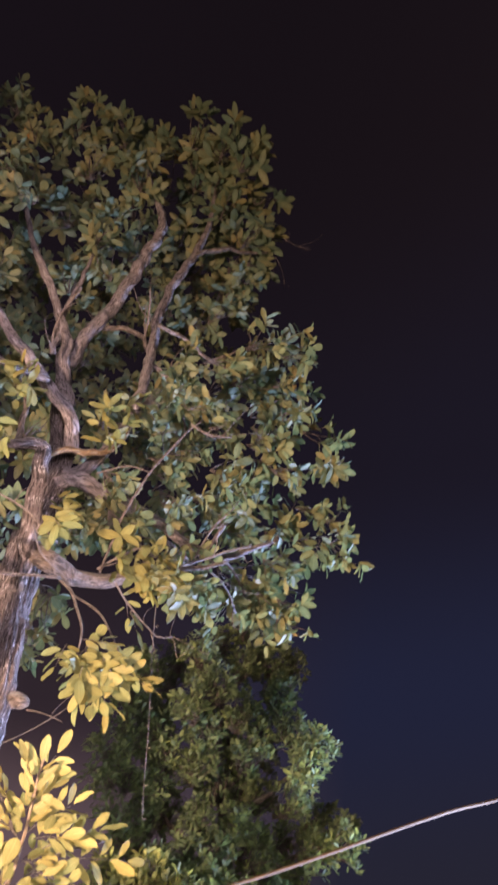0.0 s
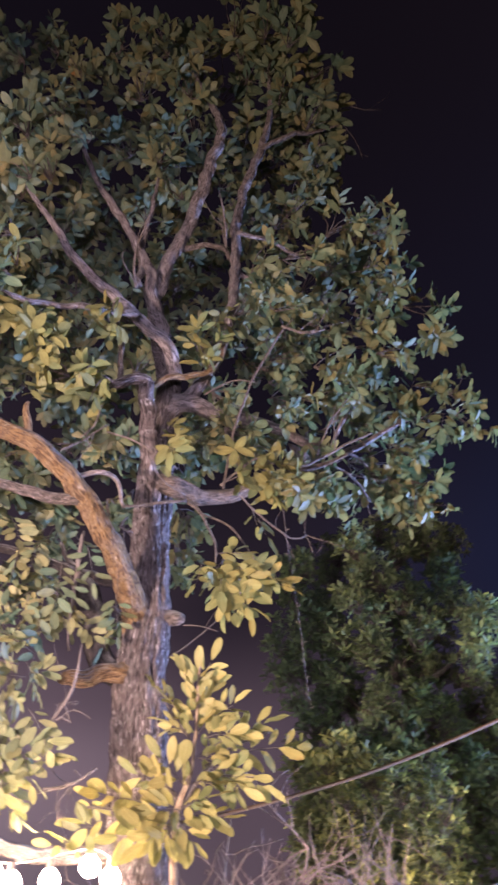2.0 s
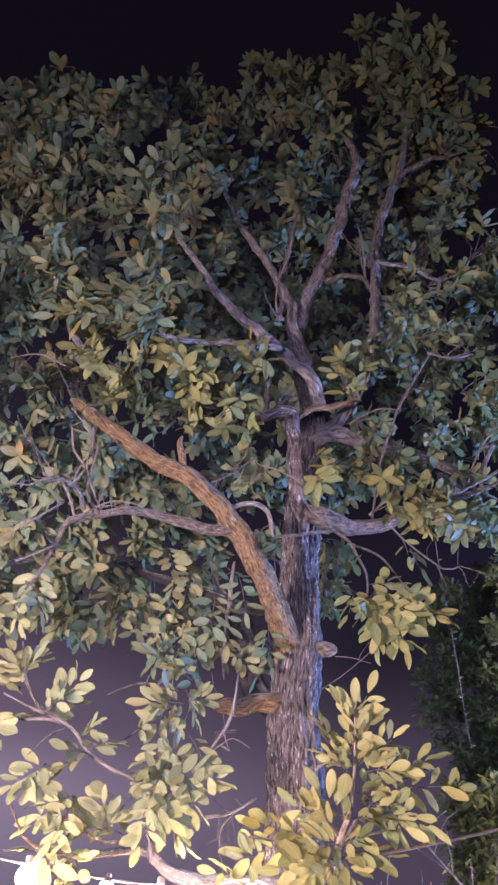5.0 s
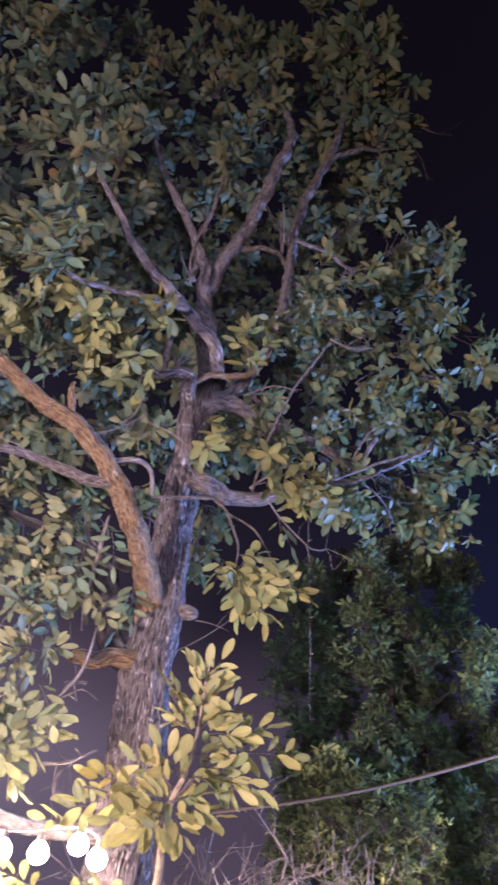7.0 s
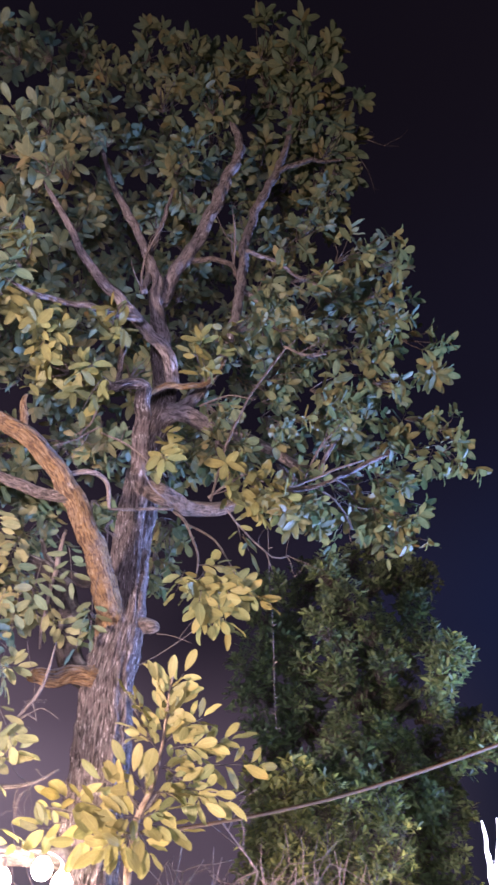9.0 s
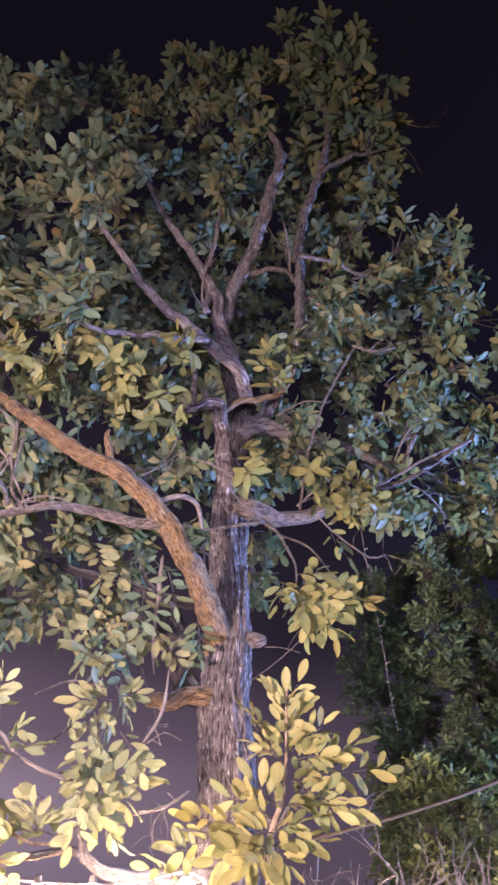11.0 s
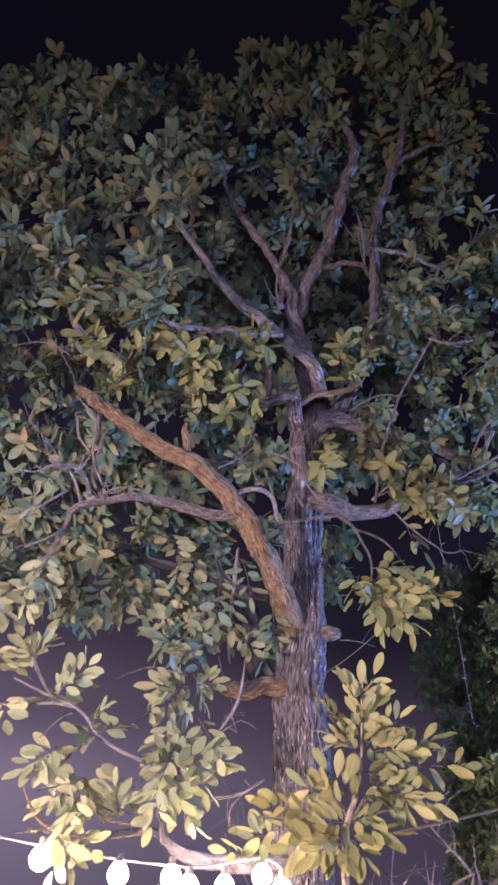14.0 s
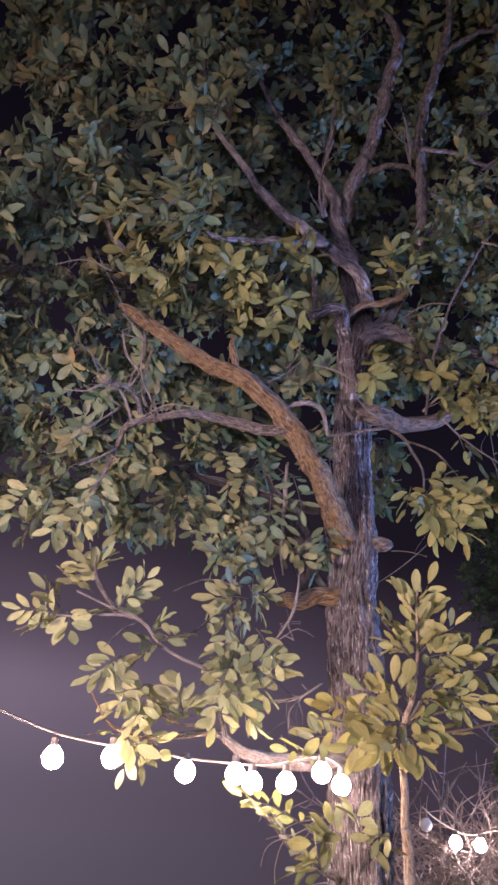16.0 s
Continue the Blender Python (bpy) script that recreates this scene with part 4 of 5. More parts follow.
sprays([(-0.56, 3.39, 2.20, -0.76, 3.37, 2.25, 7), (-0.80, 3.26, 2.13, -0.74, 3.20, 2.06, 7), (-0.92, 3.19, 2.13, -0.82, 3.11, 2.06, 7), (-0.40, 3.50, 2.92, -0.62, 3.49, 3.04, 12), (-0.42, 3.49, 2.80, -0.56, 3.43, 2.78, 10), (-0.47, 3.46, 2.79, -0.53, 3.41, 2.69, 9), (-0.40, 3.50, 2.82, -0.34, 3.50, 2.83, 9), (-0.42, 3.49, 2.87, -0.37, 3.48, 2.74, 10), (-0.47, 3.46, 2.81, -0.48, 3.43, 2.84, 4), (-0.47, 3.46, 2.75, -0.47, 3.47, 2.71, 7), (-0.61, 3.39, 2.64, -0.58, 3.37, 2.66, 6), (-0.41, 3.50, 2.99, -0.48, 3.48, 2.95, 9)], 0.104, near_blades)
sprays([(-0.12, 3.40, 1.67, -0.33, 3.34, 1.85, 12), (-0.14, 3.40, 1.81, -0.40, 3.36, 1.91, 12), (0.01, 3.40, 1.77, -0.06, 3.39, 1.82, 9), (-0.02, 3.40, 1.77, -0.12, 3.33, 1.75, 6), (-0.11, 3.40, 1.69, -0.18, 3.40, 1.66, 9), (-0.08, 3.40, 1.63, -0.10, 3.34, 1.69, 7), (0.19, 3.40, 1.79, 0.12, 3.39, 1.78, 4), (0.09, 3.40, 1.75, 0.15, 3.40, 1.75, 4), (0.07, 3.40, 1.79, 0.04, 3.34, 1.86, 6), (-0.87, 3.24, 2.13, -0.88, 3.23, 2.00, 6), (-0.85, 3.24, 2.10, -0.81, 3.20, 2.01, 4), (-1.06, 3.24, 2.12, -0.79, 3.21, 2.10, 6)], 0.104, near_blades)
sprays([(-0.10, 3.40, 2.06, -0.21, 3.33, 2.09, 6), (-0.03, 3.40, 2.15, -0.11, 3.34, 2.15, 7), (-1.24, 3.24, 2.62, -1.40, 3.18, 2.63, 10), (-1.25, 3.24, 2.61, -1.35, 3.24, 2.58, 9), (-1.24, 3.24, 2.64, -1.31, 3.18, 2.71, 7), (-1.22, 3.24, 2.64, -1.19, 3.23, 2.56, 7), (-1.11, 3.24, 2.73, -1.23, 3.24, 2.79, 9), (-1.10, 3.24, 2.78, -1.20, 3.24, 2.87, 10), (-1.18, 3.24, 2.89, -1.07, 3.20, 2.86, 7), (-1.37, 3.24, 3.26, -1.47, 3.19, 2.99, 13), (-1.28, 3.24, 3.22, -1.34, 3.20, 2.98, 12), (-1.21, 3.24, 3.22, -1.27, 3.23, 3.02, 10)], 0.104, near_blades)
sprays([(-1.17, 3.24, 3.26, -1.09, 3.17, 3.07, 9), (-1.49, 3.24, 3.28, -1.56, 3.23, 3.13, 10), (-1.01, 3.24, 2.65, -0.91, 3.23, 2.72, 9)], 0.104, near_blades)
sprays([(-0.90, 3.87, 3.63, -0.97, 3.80, 3.28, 13), (-1.05, 3.87, 3.55, -1.12, 3.87, 3.36, 12), (-0.85, 3.87, 3.56, -0.86, 3.85, 3.34, 12), (-1.09, 3.87, 3.45, -1.20, 3.87, 3.31, 9), (-1.16, 3.22, 3.34, -1.15, 3.22, 3.15, 9), (-1.29, 3.87, 3.65, -1.27, 3.81, 3.47, 7), (-1.17, 3.87, 3.69, -1.20, 3.82, 3.41, 10), (-0.58, 3.87, 3.37, -0.70, 3.80, 3.23, 10), (-0.46, 3.87, 3.41, -0.61, 3.80, 3.26, 10), (-0.42, 3.87, 3.33, -0.49, 3.80, 3.20, 10), (-0.33, 3.87, 3.30, -0.40, 3.82, 3.16, 10), (-0.36, 3.87, 3.40, -0.29, 3.84, 3.18, 9)], 0.104, near_blades)
sprays([(-0.73, 3.87, 3.56, -0.70, 3.79, 3.43, 9), (-0.48, 3.87, 3.71, -0.51, 3.85, 3.54, 10), (-0.66, 3.87, 3.86, -0.59, 3.82, 3.69, 10), (-0.81, 3.87, 3.70, -0.90, 3.81, 3.48, 12), (-0.23, 3.87, 3.23, -0.15, 3.86, 3.15, 7), (-1.26, 3.22, 3.19, -1.18, 3.18, 3.03, 9)], 0.104, near_blades)
front_foliage([(-1.15, 2.74, 4.71, 0.11), (-0.97, 2.96, 4.26, 0.11), (-0.76, 2.82, 4.89, 0.12), (-0.59, 2.99, 4.49, 0.11), (-0.43, 3.04, 4.46, 0.11), (-0.22, 3.19, 4.24, 0.11), (0.25, 3.39, 4.07, 0.11), (0.62, 3.46, 5.15, 0.13), (0.80, 3.53, 4.11, 0.12), (0.87, 3.01, 4.83, 0.12), (0.95, 3.58, 3.97, 0.12), (1.26, 3.47, 4.82, 0.13)], 4, 0.117)
front_foliage([(-1.05, 2.85, 4.36, 0.11), (-0.88, 2.95, 4.46, 0.11), (-0.72, 2.96, 4.64, 0.11), (-0.46, 3.13, 4.29, 0.11), (-0.28, 3.18, 4.33, 0.11), (-0.16, 3.11, 4.71, 0.12), (0.39, 3.24, 4.70, 0.12), (0.63, 3.49, 4.04, 0.11), (0.78, 3.54, 3.91, 0.11), (0.88, 3.53, 3.98, 0.12), (1.23, 3.86, 4.36, 0.13), (1.41, 4.02, 4.22, 0.13)], 4, 0.117)
foliage([(-2.25, 3.30, 7.83, 0.20), (-2.09, 3.40, 8.13, 0.20), (-2.33, 3.25, 7.38, 0.20), (-2.12, 3.40, 7.43, 0.20), (-1.89, 3.50, 8.32, 0.20), (-1.53, 3.50, 7.99, 0.20), (-2.03, 3.60, 8.01, 0.20), (-2.32, 3.20, 6.73, 0.20), (-2.01, 3.30, 6.79, 0.20)], 12, 0.13)
sprays([(-0.33, 3.72, 3.49, -0.34, 3.67, 3.21, 9), (-0.28, 3.75, 3.44, -0.25, 3.70, 3.19, 8), (-0.04, 3.80, 3.37, -0.02, 3.75, 3.11, 9), (-0.06, 3.82, 3.28, -0.08, 3.77, 3.06, 8), (-0.39, 3.70, 3.38, -0.41, 3.65, 3.08, 9), (-0.47, 3.68, 3.30, -0.51, 3.63, 3.04, 10), (-0.52, 3.66, 3.23, -0.61, 3.61, 3.00, 10), (-0.40, 3.66, 3.11, -0.41, 3.61, 2.89, 8)], 0.098, blades)
sprays([(-0.21, 3.80, 3.64, -0.16, 3.75, 3.41, 8), (-0.57, 3.80, 3.63, -0.59, 3.75, 3.37, 9), (-0.71, 3.80, 3.49, -0.76, 3.75, 3.23, 9), (-0.88, 3.80, 3.56, -0.89, 3.75, 3.26, 10), (-0.99, 3.80, 3.48, -1.03, 3.75, 3.20, 10), (-1.17, 3.80, 3.58, -1.15, 3.75, 3.29, 9), (-0.82, 3.85, 3.66, -0.81, 3.80, 3.40, 9)], 0.098, blades)
sprays([(-0.45, 3.40, 2.56, -0.54, 3.34, 2.27, 11), (-0.45, 3.40, 2.54, -0.44, 3.34, 2.25, 10), (-0.42, 3.40, 2.55, -0.33, 3.34, 2.32, 10), (-0.48, 3.40, 2.54, -0.60, 3.34, 2.34, 9), (-0.45, 3.38, 2.39, -0.53, 3.32, 2.18, 9), (-0.38, 3.42, 2.64, -0.28, 3.36, 2.46, 8), (-0.48, 3.42, 2.61, -0.53, 3.36, 2.48, 8), (-0.82, 3.20, 2.32, -0.92, 3.14, 2.20, 8), (-0.80, 3.20, 2.30, -0.84, 3.14, 2.16, 8)], 0.100, near_blades)
deep_foliage(90, 0.125)
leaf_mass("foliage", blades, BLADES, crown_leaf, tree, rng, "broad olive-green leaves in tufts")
tangle("twig_tangle", fine_twigs, twig_bark, tree, 4, 0.12, 0.5)
single_leaves(ochre_blades[:150], ochre_leaf, tree, rng)
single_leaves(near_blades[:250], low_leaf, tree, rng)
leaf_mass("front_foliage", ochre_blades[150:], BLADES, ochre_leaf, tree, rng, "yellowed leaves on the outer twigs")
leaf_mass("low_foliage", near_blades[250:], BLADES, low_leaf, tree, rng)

# ---- the sapling before the trunk ----
sapling = empty("sapling", (0.25, 3.43, 0), "young sapling with glossy yellow-green leaves before the trunk", "sapling")
limb("stem", [(0.25, 3.43, -0.05, 0.026), *[(0.25, 3.43, 1.64, 0.021), (0.25, 3.41, 1.86, 0.018), (0.26, 3.37, 2.11, 0.016), (0.27, 3.36, 2.21, 0.014), (0.32, 3.34, 2.35, 0.009), (0.34, 3.33, 2.49, 0.007), (0.35, 3.31, 2.67, 0.006), (0.36, 3.29, 2.80, 0.005)]], sapling_bark, sapling, 10)
limb("branch", [(0.26, 3.37, 2.13, 0.010), (0.18, 3.35, 2.18, 0.008), (0.04, 3.33, 2.21, 0.006), (-0.10, 3.31, 2.22, 0.005)], twig_bark, sapling, 8)
limb("branch", [(0.28, 3.36, 2.22, 0.009), (0.40, 3.34, 2.37, 0.008), (0.52, 3.33, 2.46, 0.007), (0.67, 3.32, 2.51, 0.005)], twig_bark, sapling, 8)
limb("branch", [(0.28, 3.36, 2.23, 0.008), (0.21, 3.34, 2.31, 0.006), (0.15, 3.33, 2.37, 0.005)], twig_bark, sapling, 8)
limb("branch", [(0.37, 3.34, 2.34, 0.007), (0.51, 3.33, 2.33, 0.006), (0.64, 3.30, 2.31, 0.003)], twig_bark, sapling, 8)
limb("branch", [(0.31, 3.33, 2.49, 0.005), (0.25, 3.31, 2.57, 0.005), (0.19, 3.30, 2.65, 0.004)], twig_bark, sapling, 8)
sap_blades, sap_twigs = [], []
sap_rng = np.random.default_rng(8)


def sapling_sprays(specs, size):
    for fx, fy, fz, tx, ty, tz, n in specs:
        b, t = shoot((fx, fy, fz), (tx, ty, tz), sap_rng, n, size, (0, -0.48, 0.72))
        sap_blades.extend(b)
        sap_twigs.append(t)


sapling_sprays([(0.34, 3.35, 2.47, 0.35, 3.30, 2.76, 14), (0.36, 3.35, 2.71, 0.41, 3.31, 2.81, 5), (0.35, 3.35, 2.68, 0.29, 3.29, 2.75, 5), (0.35, 3.35, 2.64, 0.43, 3.35, 2.72, 5), (0.34, 3.35, 2.61, 0.40, 3.29, 2.67, 5), (0.32, 3.35, 2.54, 0.17, 3.31, 2.68, 10), (0.32, 3.35, 2.49, 0.24, 3.34, 2.54, 9), (0.34, 3.35, 2.50, 0.50, 3.28, 2.61, 10), (0.36, 3.35, 2.42, 0.63, 3.33, 2.54, 12), (0.38, 3.35, 2.38, 0.77, 3.35, 2.45, 10), (0.40, 3.35, 2.38, 0.61, 3.32, 2.29, 10), (0.38, 3.35, 2.38, 0.53, 3.34, 2.29, 9)], 0.112)
sapling_sprays([(0.38, 3.35, 2.49, 0.47, 3.29, 2.49, 10), (0.30, 3.35, 2.29, 0.20, 3.31, 2.39, 7), (0.29, 3.35, 2.29, 0.28, 3.30, 2.36, 5), (0.28, 3.35, 2.26, 0.11, 3.34, 2.34, 12), (0.28, 3.35, 2.21, 0.36, 3.31, 2.23, 9), (0.25, 3.35, 2.19, -0.07, 3.30, 2.26, 12), (0.23, 3.35, 2.16, -0.10, 3.36, 2.17, 9), (0.27, 3.35, 2.19, 0.44, 3.34, 2.17, 9), (0.27, 3.35, 2.17, 0.32, 3.35, 2.10, 9), (0.25, 3.35, 2.15, 0.14, 3.31, 2.09, 9), (0.25, 3.35, 2.16, 0.04, 3.31, 2.11, 10), (0.35, 3.35, 2.41, 0.43, 3.34, 2.39, 10)], 0.112)
sapling_sprays([(0.32, 3.35, 2.31, 0.42, 3.32, 2.30, 10), (0.27, 3.35, 2.21, 0.19, 3.31, 2.20, 10), (0.33, 3.35, 2.59, 0.38, 3.32, 2.64, 9), (0.26, 3.35, 2.16, 0.20, 3.29, 2.08, 7)], 0.112)
single_leaves(sap_blades[:300], sapling_leaf, sapling, rng)
if sap_blades[300:]:
    leaf_mass("foliage", sap_blades[300:], BLADES, sapling_leaf, sapling, rng)
tangle("twig_tangle", sap_twigs, twig_bark, sapling, 4, 0.1, 0.5)

# ---- the dense tree behind ----
rear = empty("tree", (2.62, 7.30, 0), "dense dark-green tree with small leaves standing behind", "tree")
RB = Vector(rear.location)
limb("trunk", [(RB.x, RB.y, -0.1, 0.16), (RB.x + 0.03, RB.y, 1.2, 0.12), (RB.x - 0.05, RB.y, 2.6, 0.09), *[(2.75, 7.02, 3.72, 0.047), (2.63, 6.90, 4.22, 0.038), (2.57, 6.64, 4.88, 0.020)]], trunk_bark, rear, 14, 0.06)
limb("limb", [(2.73, 6.90, 3.79, 0.029), (3.03, 6.71, 3.96, 0.023), (3.37, 6.43, 4.28, 0.014)], twig_bark, rear, 8)
limb("limb", [(2.75, 7.15, 3.23, 0.035), (3.18, 6.81, 3.43, 0.026), (3.68, 6.39, 3.60, 0.014)], twig_bark, rear, 8)
limb("limb", [(2.74, 7.10, 3.47, 0.035), (2.19, 7.13, 3.82, 0.026), (1.67, 7.07, 4.26, 0.014)], twig_bark, rear, 8)
rear_blades, rear_twigs = [], []


def rear_foliage(lobes, per_lobe, size):
    b, t = rosettes(lobes, rng, per_lobe, (5, 8), size, (RB.x, RB.y, 3.0), 1.0, 0.9)
    rear_blades.extend(b)
    rear_twigs.extend(t)


rear_foliage([(1.75, 7.57, 2.62, 0.18), (1.88, 7.59, 3.30, 0.19), (1.85, 6.92, 4.72, 0.18), (1.91, 6.77, 3.72, 0.17), (2.16, 7.10, 4.36, 0.18), (2.16, 7.07, 2.50, 0.17), (2.14, 6.16, 5.02, 0.17), (2.22, 6.37, 4.08, 0.17), (2.75, 8.01, 2.65, 0.20), (2.50, 6.82, 3.25, 0.17), (2.56, 6.24, 4.55, 0.17), (3.15, 7.87, 3.37, 0.20), (2.82, 7.06, 2.66, 0.18), (3.24, 6.87, 5.40, 0.20), (3.31, 7.56, 2.76, 0.19), (3.16, 6.85, 3.40, 0.18), (3.08, 6.22, 3.78, 0.17), (3.65, 7.75, 2.13, 0.20), (3.17, 5.84, 4.20, 0.17), (3.81, 7.01, 3.91, 0.19)], 48, 0.078)
rear_foliage([(1.65, 6.91, 4.11, 0.17), (2.03, 8.22, 2.20, 0.20), (1.97, 7.51, 2.56, 0.18), (1.89, 6.78, 2.72, 0.17), (2.00, 6.85, 2.14, 0.17), (2.47, 7.78, 4.16, 0.20), (2.28, 6.91, 3.16, 0.17), (2.18, 6.56, 2.11, 0.16), (2.33, 6.27, 4.77, 0.17), (2.38, 6.48, 2.64, 0.16), (2.78, 6.65, 5.21, 0.19), (3.06, 7.35, 4.26, 0.19), (3.20, 8.02, 2.49, 0.20), (3.03, 6.89, 3.60, 0.18), (3.04, 6.26, 4.79, 0.18), (3.55, 7.74, 3.08, 0.20), (3.39, 6.88, 3.69, 0.18), (3.22, 6.54, 2.73, 0.17), (3.76, 7.53, 2.55, 0.20), (3.51, 6.11, 3.45, 0.17)], 48, 0.078)
rear_foliage([(1.73, 7.11, 2.82, 0.17), (1.59, 6.19, 4.76, 0.17), (2.00, 7.33, 3.55, 0.18), (2.07, 7.00, 4.58, 0.18), (2.28, 7.35, 5.29, 0.20), (2.03, 6.10, 4.46, 0.16), (2.20, 6.55, 3.39, 0.17), (2.28, 6.35, 4.36, 0.17), (2.88, 7.70, 4.35, 0.20), (2.44, 6.74, 2.06, 0.17), (3.06, 7.38, 4.61, 0.20), (2.98, 7.32, 3.50, 0.19), (3.00, 7.45, 2.22, 0.19), (3.33, 7.31, 4.62, 0.20), (3.15, 7.29, 2.36, 0.18), (2.98, 6.38, 3.07, 0.17), (3.34, 7.14, 2.58, 0.18), (3.74, 7.40, 3.46, 0.20), (3.39, 6.82, 2.27, 0.18)], 48, 0.078)
rear_foliage([(1.85, 7.58, 2.37, 0.18), (1.93, 7.34, 4.54, 0.19), (2.13, 7.57, 4.24, 0.19), (2.13, 7.29, 3.16, 0.18), (1.99, 6.51, 3.24, 0.16), (2.18, 6.77, 2.65, 0.17), (2.45, 7.30, 3.01, 0.18), (2.26, 6.41, 3.65, 0.16), (2.30, 6.50, 2.25, 0.16), (2.52, 6.56, 3.50, 0.17), (3.13, 7.98, 3.09, 0.20), (2.61, 6.28, 3.60, 0.16), (2.96, 6.60, 4.59, 0.18), (3.20, 7.04, 4.10, 0.19), (3.27, 7.54, 2.16, 0.19), (3.06, 6.12, 4.36, 0.17), (3.03, 5.81, 3.95, 0.16), (3.34, 6.65, 3.01, 0.18), (3.32, 6.23, 3.43, 0.17)], 48, 0.078)
rear_foliage([(2.76, 7.10, 5.68, 0.19), (3.04, 7.10, 5.92, 0.19), (3.39, 7.10, 5.94, 0.19), (3.59, 7.10, 5.58, 0.19), (3.16, 7.10, 5.58, 0.19), (2.55, 7.10, 5.51, 0.19), (2.23, 7.10, 5.45, 0.19), (3.41, 7.10, 5.20, 0.19), (1.85, 7.10, 5.22, 0.19)], 46, 0.072)
rear_foliage([(3.74, 6.60, 3.78, 0.10), (3.92, 6.60, 3.83, 0.10), (3.55, 6.60, 3.69, 0.10)], 16, 0.08)
rear_foliage([(1.45, 6.60, 4.19, 0.15), (1.43, 6.60, 3.87, 0.15), (1.56, 6.62, 4.47, 0.15), (1.61, 6.50, 4.04, 0.15), (1.56, 6.60, 3.68, 0.15), (1.70, 6.55, 3.44, 0.15), (1.78, 6.45, 4.32, 0.15), (1.82, 6.50, 3.85, 0.15), (1.94, 6.40, 4.17, 0.15), (1.57, 6.60, 4.70, 0.15)], 22, 0.078)
for _ in range(46):
    a, w, h = rng.uniform(0, 6.28), math.sqrt(rng.uniform(0, 1)), rng.uniform(2.2, 5.1)
    rear_foliage([(2.6 + 0.85 * w * math.cos(a), 6.9 + 0.65 * w * math.sin(a), h, 0.20)], 22, 0.078)
leaf_mass("foliage", rear_blades, SMALL, dark_leaf, rear, rng, "small dark-green leaves")
tangle("twig_tangle", rear_twigs, twig_bark, rear, 3, 0.3, 0.5)

# ---- the leafy bush below it ----
leafy = empty("bush", (1.93, 5.89, 0), "leafy bush with small bright yellow-green leaves", "bush")
LB = Vector(leafy.location)
leafy_blades, leafy_twigs = [], []


def leafy_foliage(lobes, per_lobe, size):
    b, t = rosettes(lobes, rng, per_lobe, (5, 7), size, (LB.x, LB.y, 1.0), 1.0, 0.9)
    leafy_blades.extend(b)
    leafy_twigs.extend(t)


leafy_foliage([(1.42, 6.03, 2.04, 0.13), (1.54, 6.03, 1.86, 0.17), (1.65, 6.04, 2.39, 0.13), (1.69, 5.99, 1.67, 0.17), (1.75, 5.73, 2.26, 0.13), (1.87, 5.92, 2.17, 0.13), (1.86, 5.54, 2.75, 0.12), (1.94, 5.92, 1.63, 0.17), (1.98, 5.55, 2.88, 0.13), (2.18, 6.20, 2.17, 0.14), (2.07, 5.72, 2.46, 0.13), (2.16, 5.63, 2.22, 0.13), (2.19, 5.55, 2.63, 0.13), (2.36, 5.67, 2.78, 0.13), (2.34, 5.69, 2.12, 0.13), (2.54, 5.98, 2.45, 0.14)], 16, 0.068)
leafy_foliage([(1.51, 6.32, 2.27, 0.14), (1.60, 6.09, 2.02, 0.13), (1.61, 5.84, 2.52, 0.13), (1.75, 5.87, 2.63, 0.13), (1.80, 5.95, 1.82, 0.17), (1.92, 5.86, 2.67, 0.13), (2.03, 6.12, 2.41, 0.14), (1.97, 5.91, 1.48, 0.17), (2.20, 6.15, 2.66, 0.14), (2.00, 5.71, 1.98, 0.13), (2.27, 5.91, 2.85, 0.14), (2.22, 5.83, 2.03, 0.13), (2.34, 5.73, 2.92, 0.13), (2.31, 5.78, 1.82, 0.17), (2.37, 5.58, 2.63, 0.13)], 16, 0.068)
leafy_foliage([(1.45, 5.93, 2.36, 0.13), (1.72, 6.37, 2.17, 0.14), (1.74, 6.19, 2.28, 0.14), (1.73, 5.81, 2.02, 0.13), (1.88, 6.09, 2.46, 0.13), (1.88, 5.81, 2.04, 0.13), (1.96, 5.83, 2.51, 0.13), (1.95, 5.63, 2.24, 0.13), (1.98, 5.51, 2.69, 0.13), (2.06, 5.87, 1.85, 0.17), (2.14, 5.57, 2.37, 0.13), (2.19, 5.83, 1.63, 0.17), (2.37, 5.78, 2.53, 0.13), (2.47, 5.99, 2.30, 0.14), (2.47, 5.98, 2.00, 0.14)], 16, 0.068)
leafy_foliage([(1.35, 5.80, 3.00, 0.12), (1.41, 5.80, 2.82, 0.13), (1.55, 5.76, 2.94, 0.13), (1.48, 5.80, 2.67, 0.13), (1.63, 5.72, 2.75, 0.13), (1.37, 5.80, 2.59, 0.13), (1.68, 5.76, 3.05, 0.13), (1.85, 5.70, 2.91, 0.13), (1.58, 5.80, 2.45, 0.13), (1.42, 5.90, 2.40, 0.13)], 22, 0.085)
for k in range(7):
    g = rng.normal(0, 0.22, 4)
    limb("stem", [(LB.x + 0.3 * g[0], LB.y + 0.3 * g[1], -0.05, 0.014), (LB.x + g[0], LB.y + g[1], 0.9, 0.011), (LB.x + 1.6 * g[0], LB.y + 1.4 * g[1], 1.9 + g[2], 0.006)], twig_bark, leafy, 8, 0.06)
leaf_mass("foliage", leafy_blades, SMALL, bush_leaf, leafy, rng)
tangle("twig_tangle", leafy_twigs, twig_bark, leafy, 3, 0.2, 0.5)

# ---- the bare shrub ----
shrub = empty("shrub", (0.69, 4.87, 0), "leafless shrub of tangled pinkish-grey twigs", "shrub")
SB = np.array(shrub.location)
srng = np.random.default_rng(4)


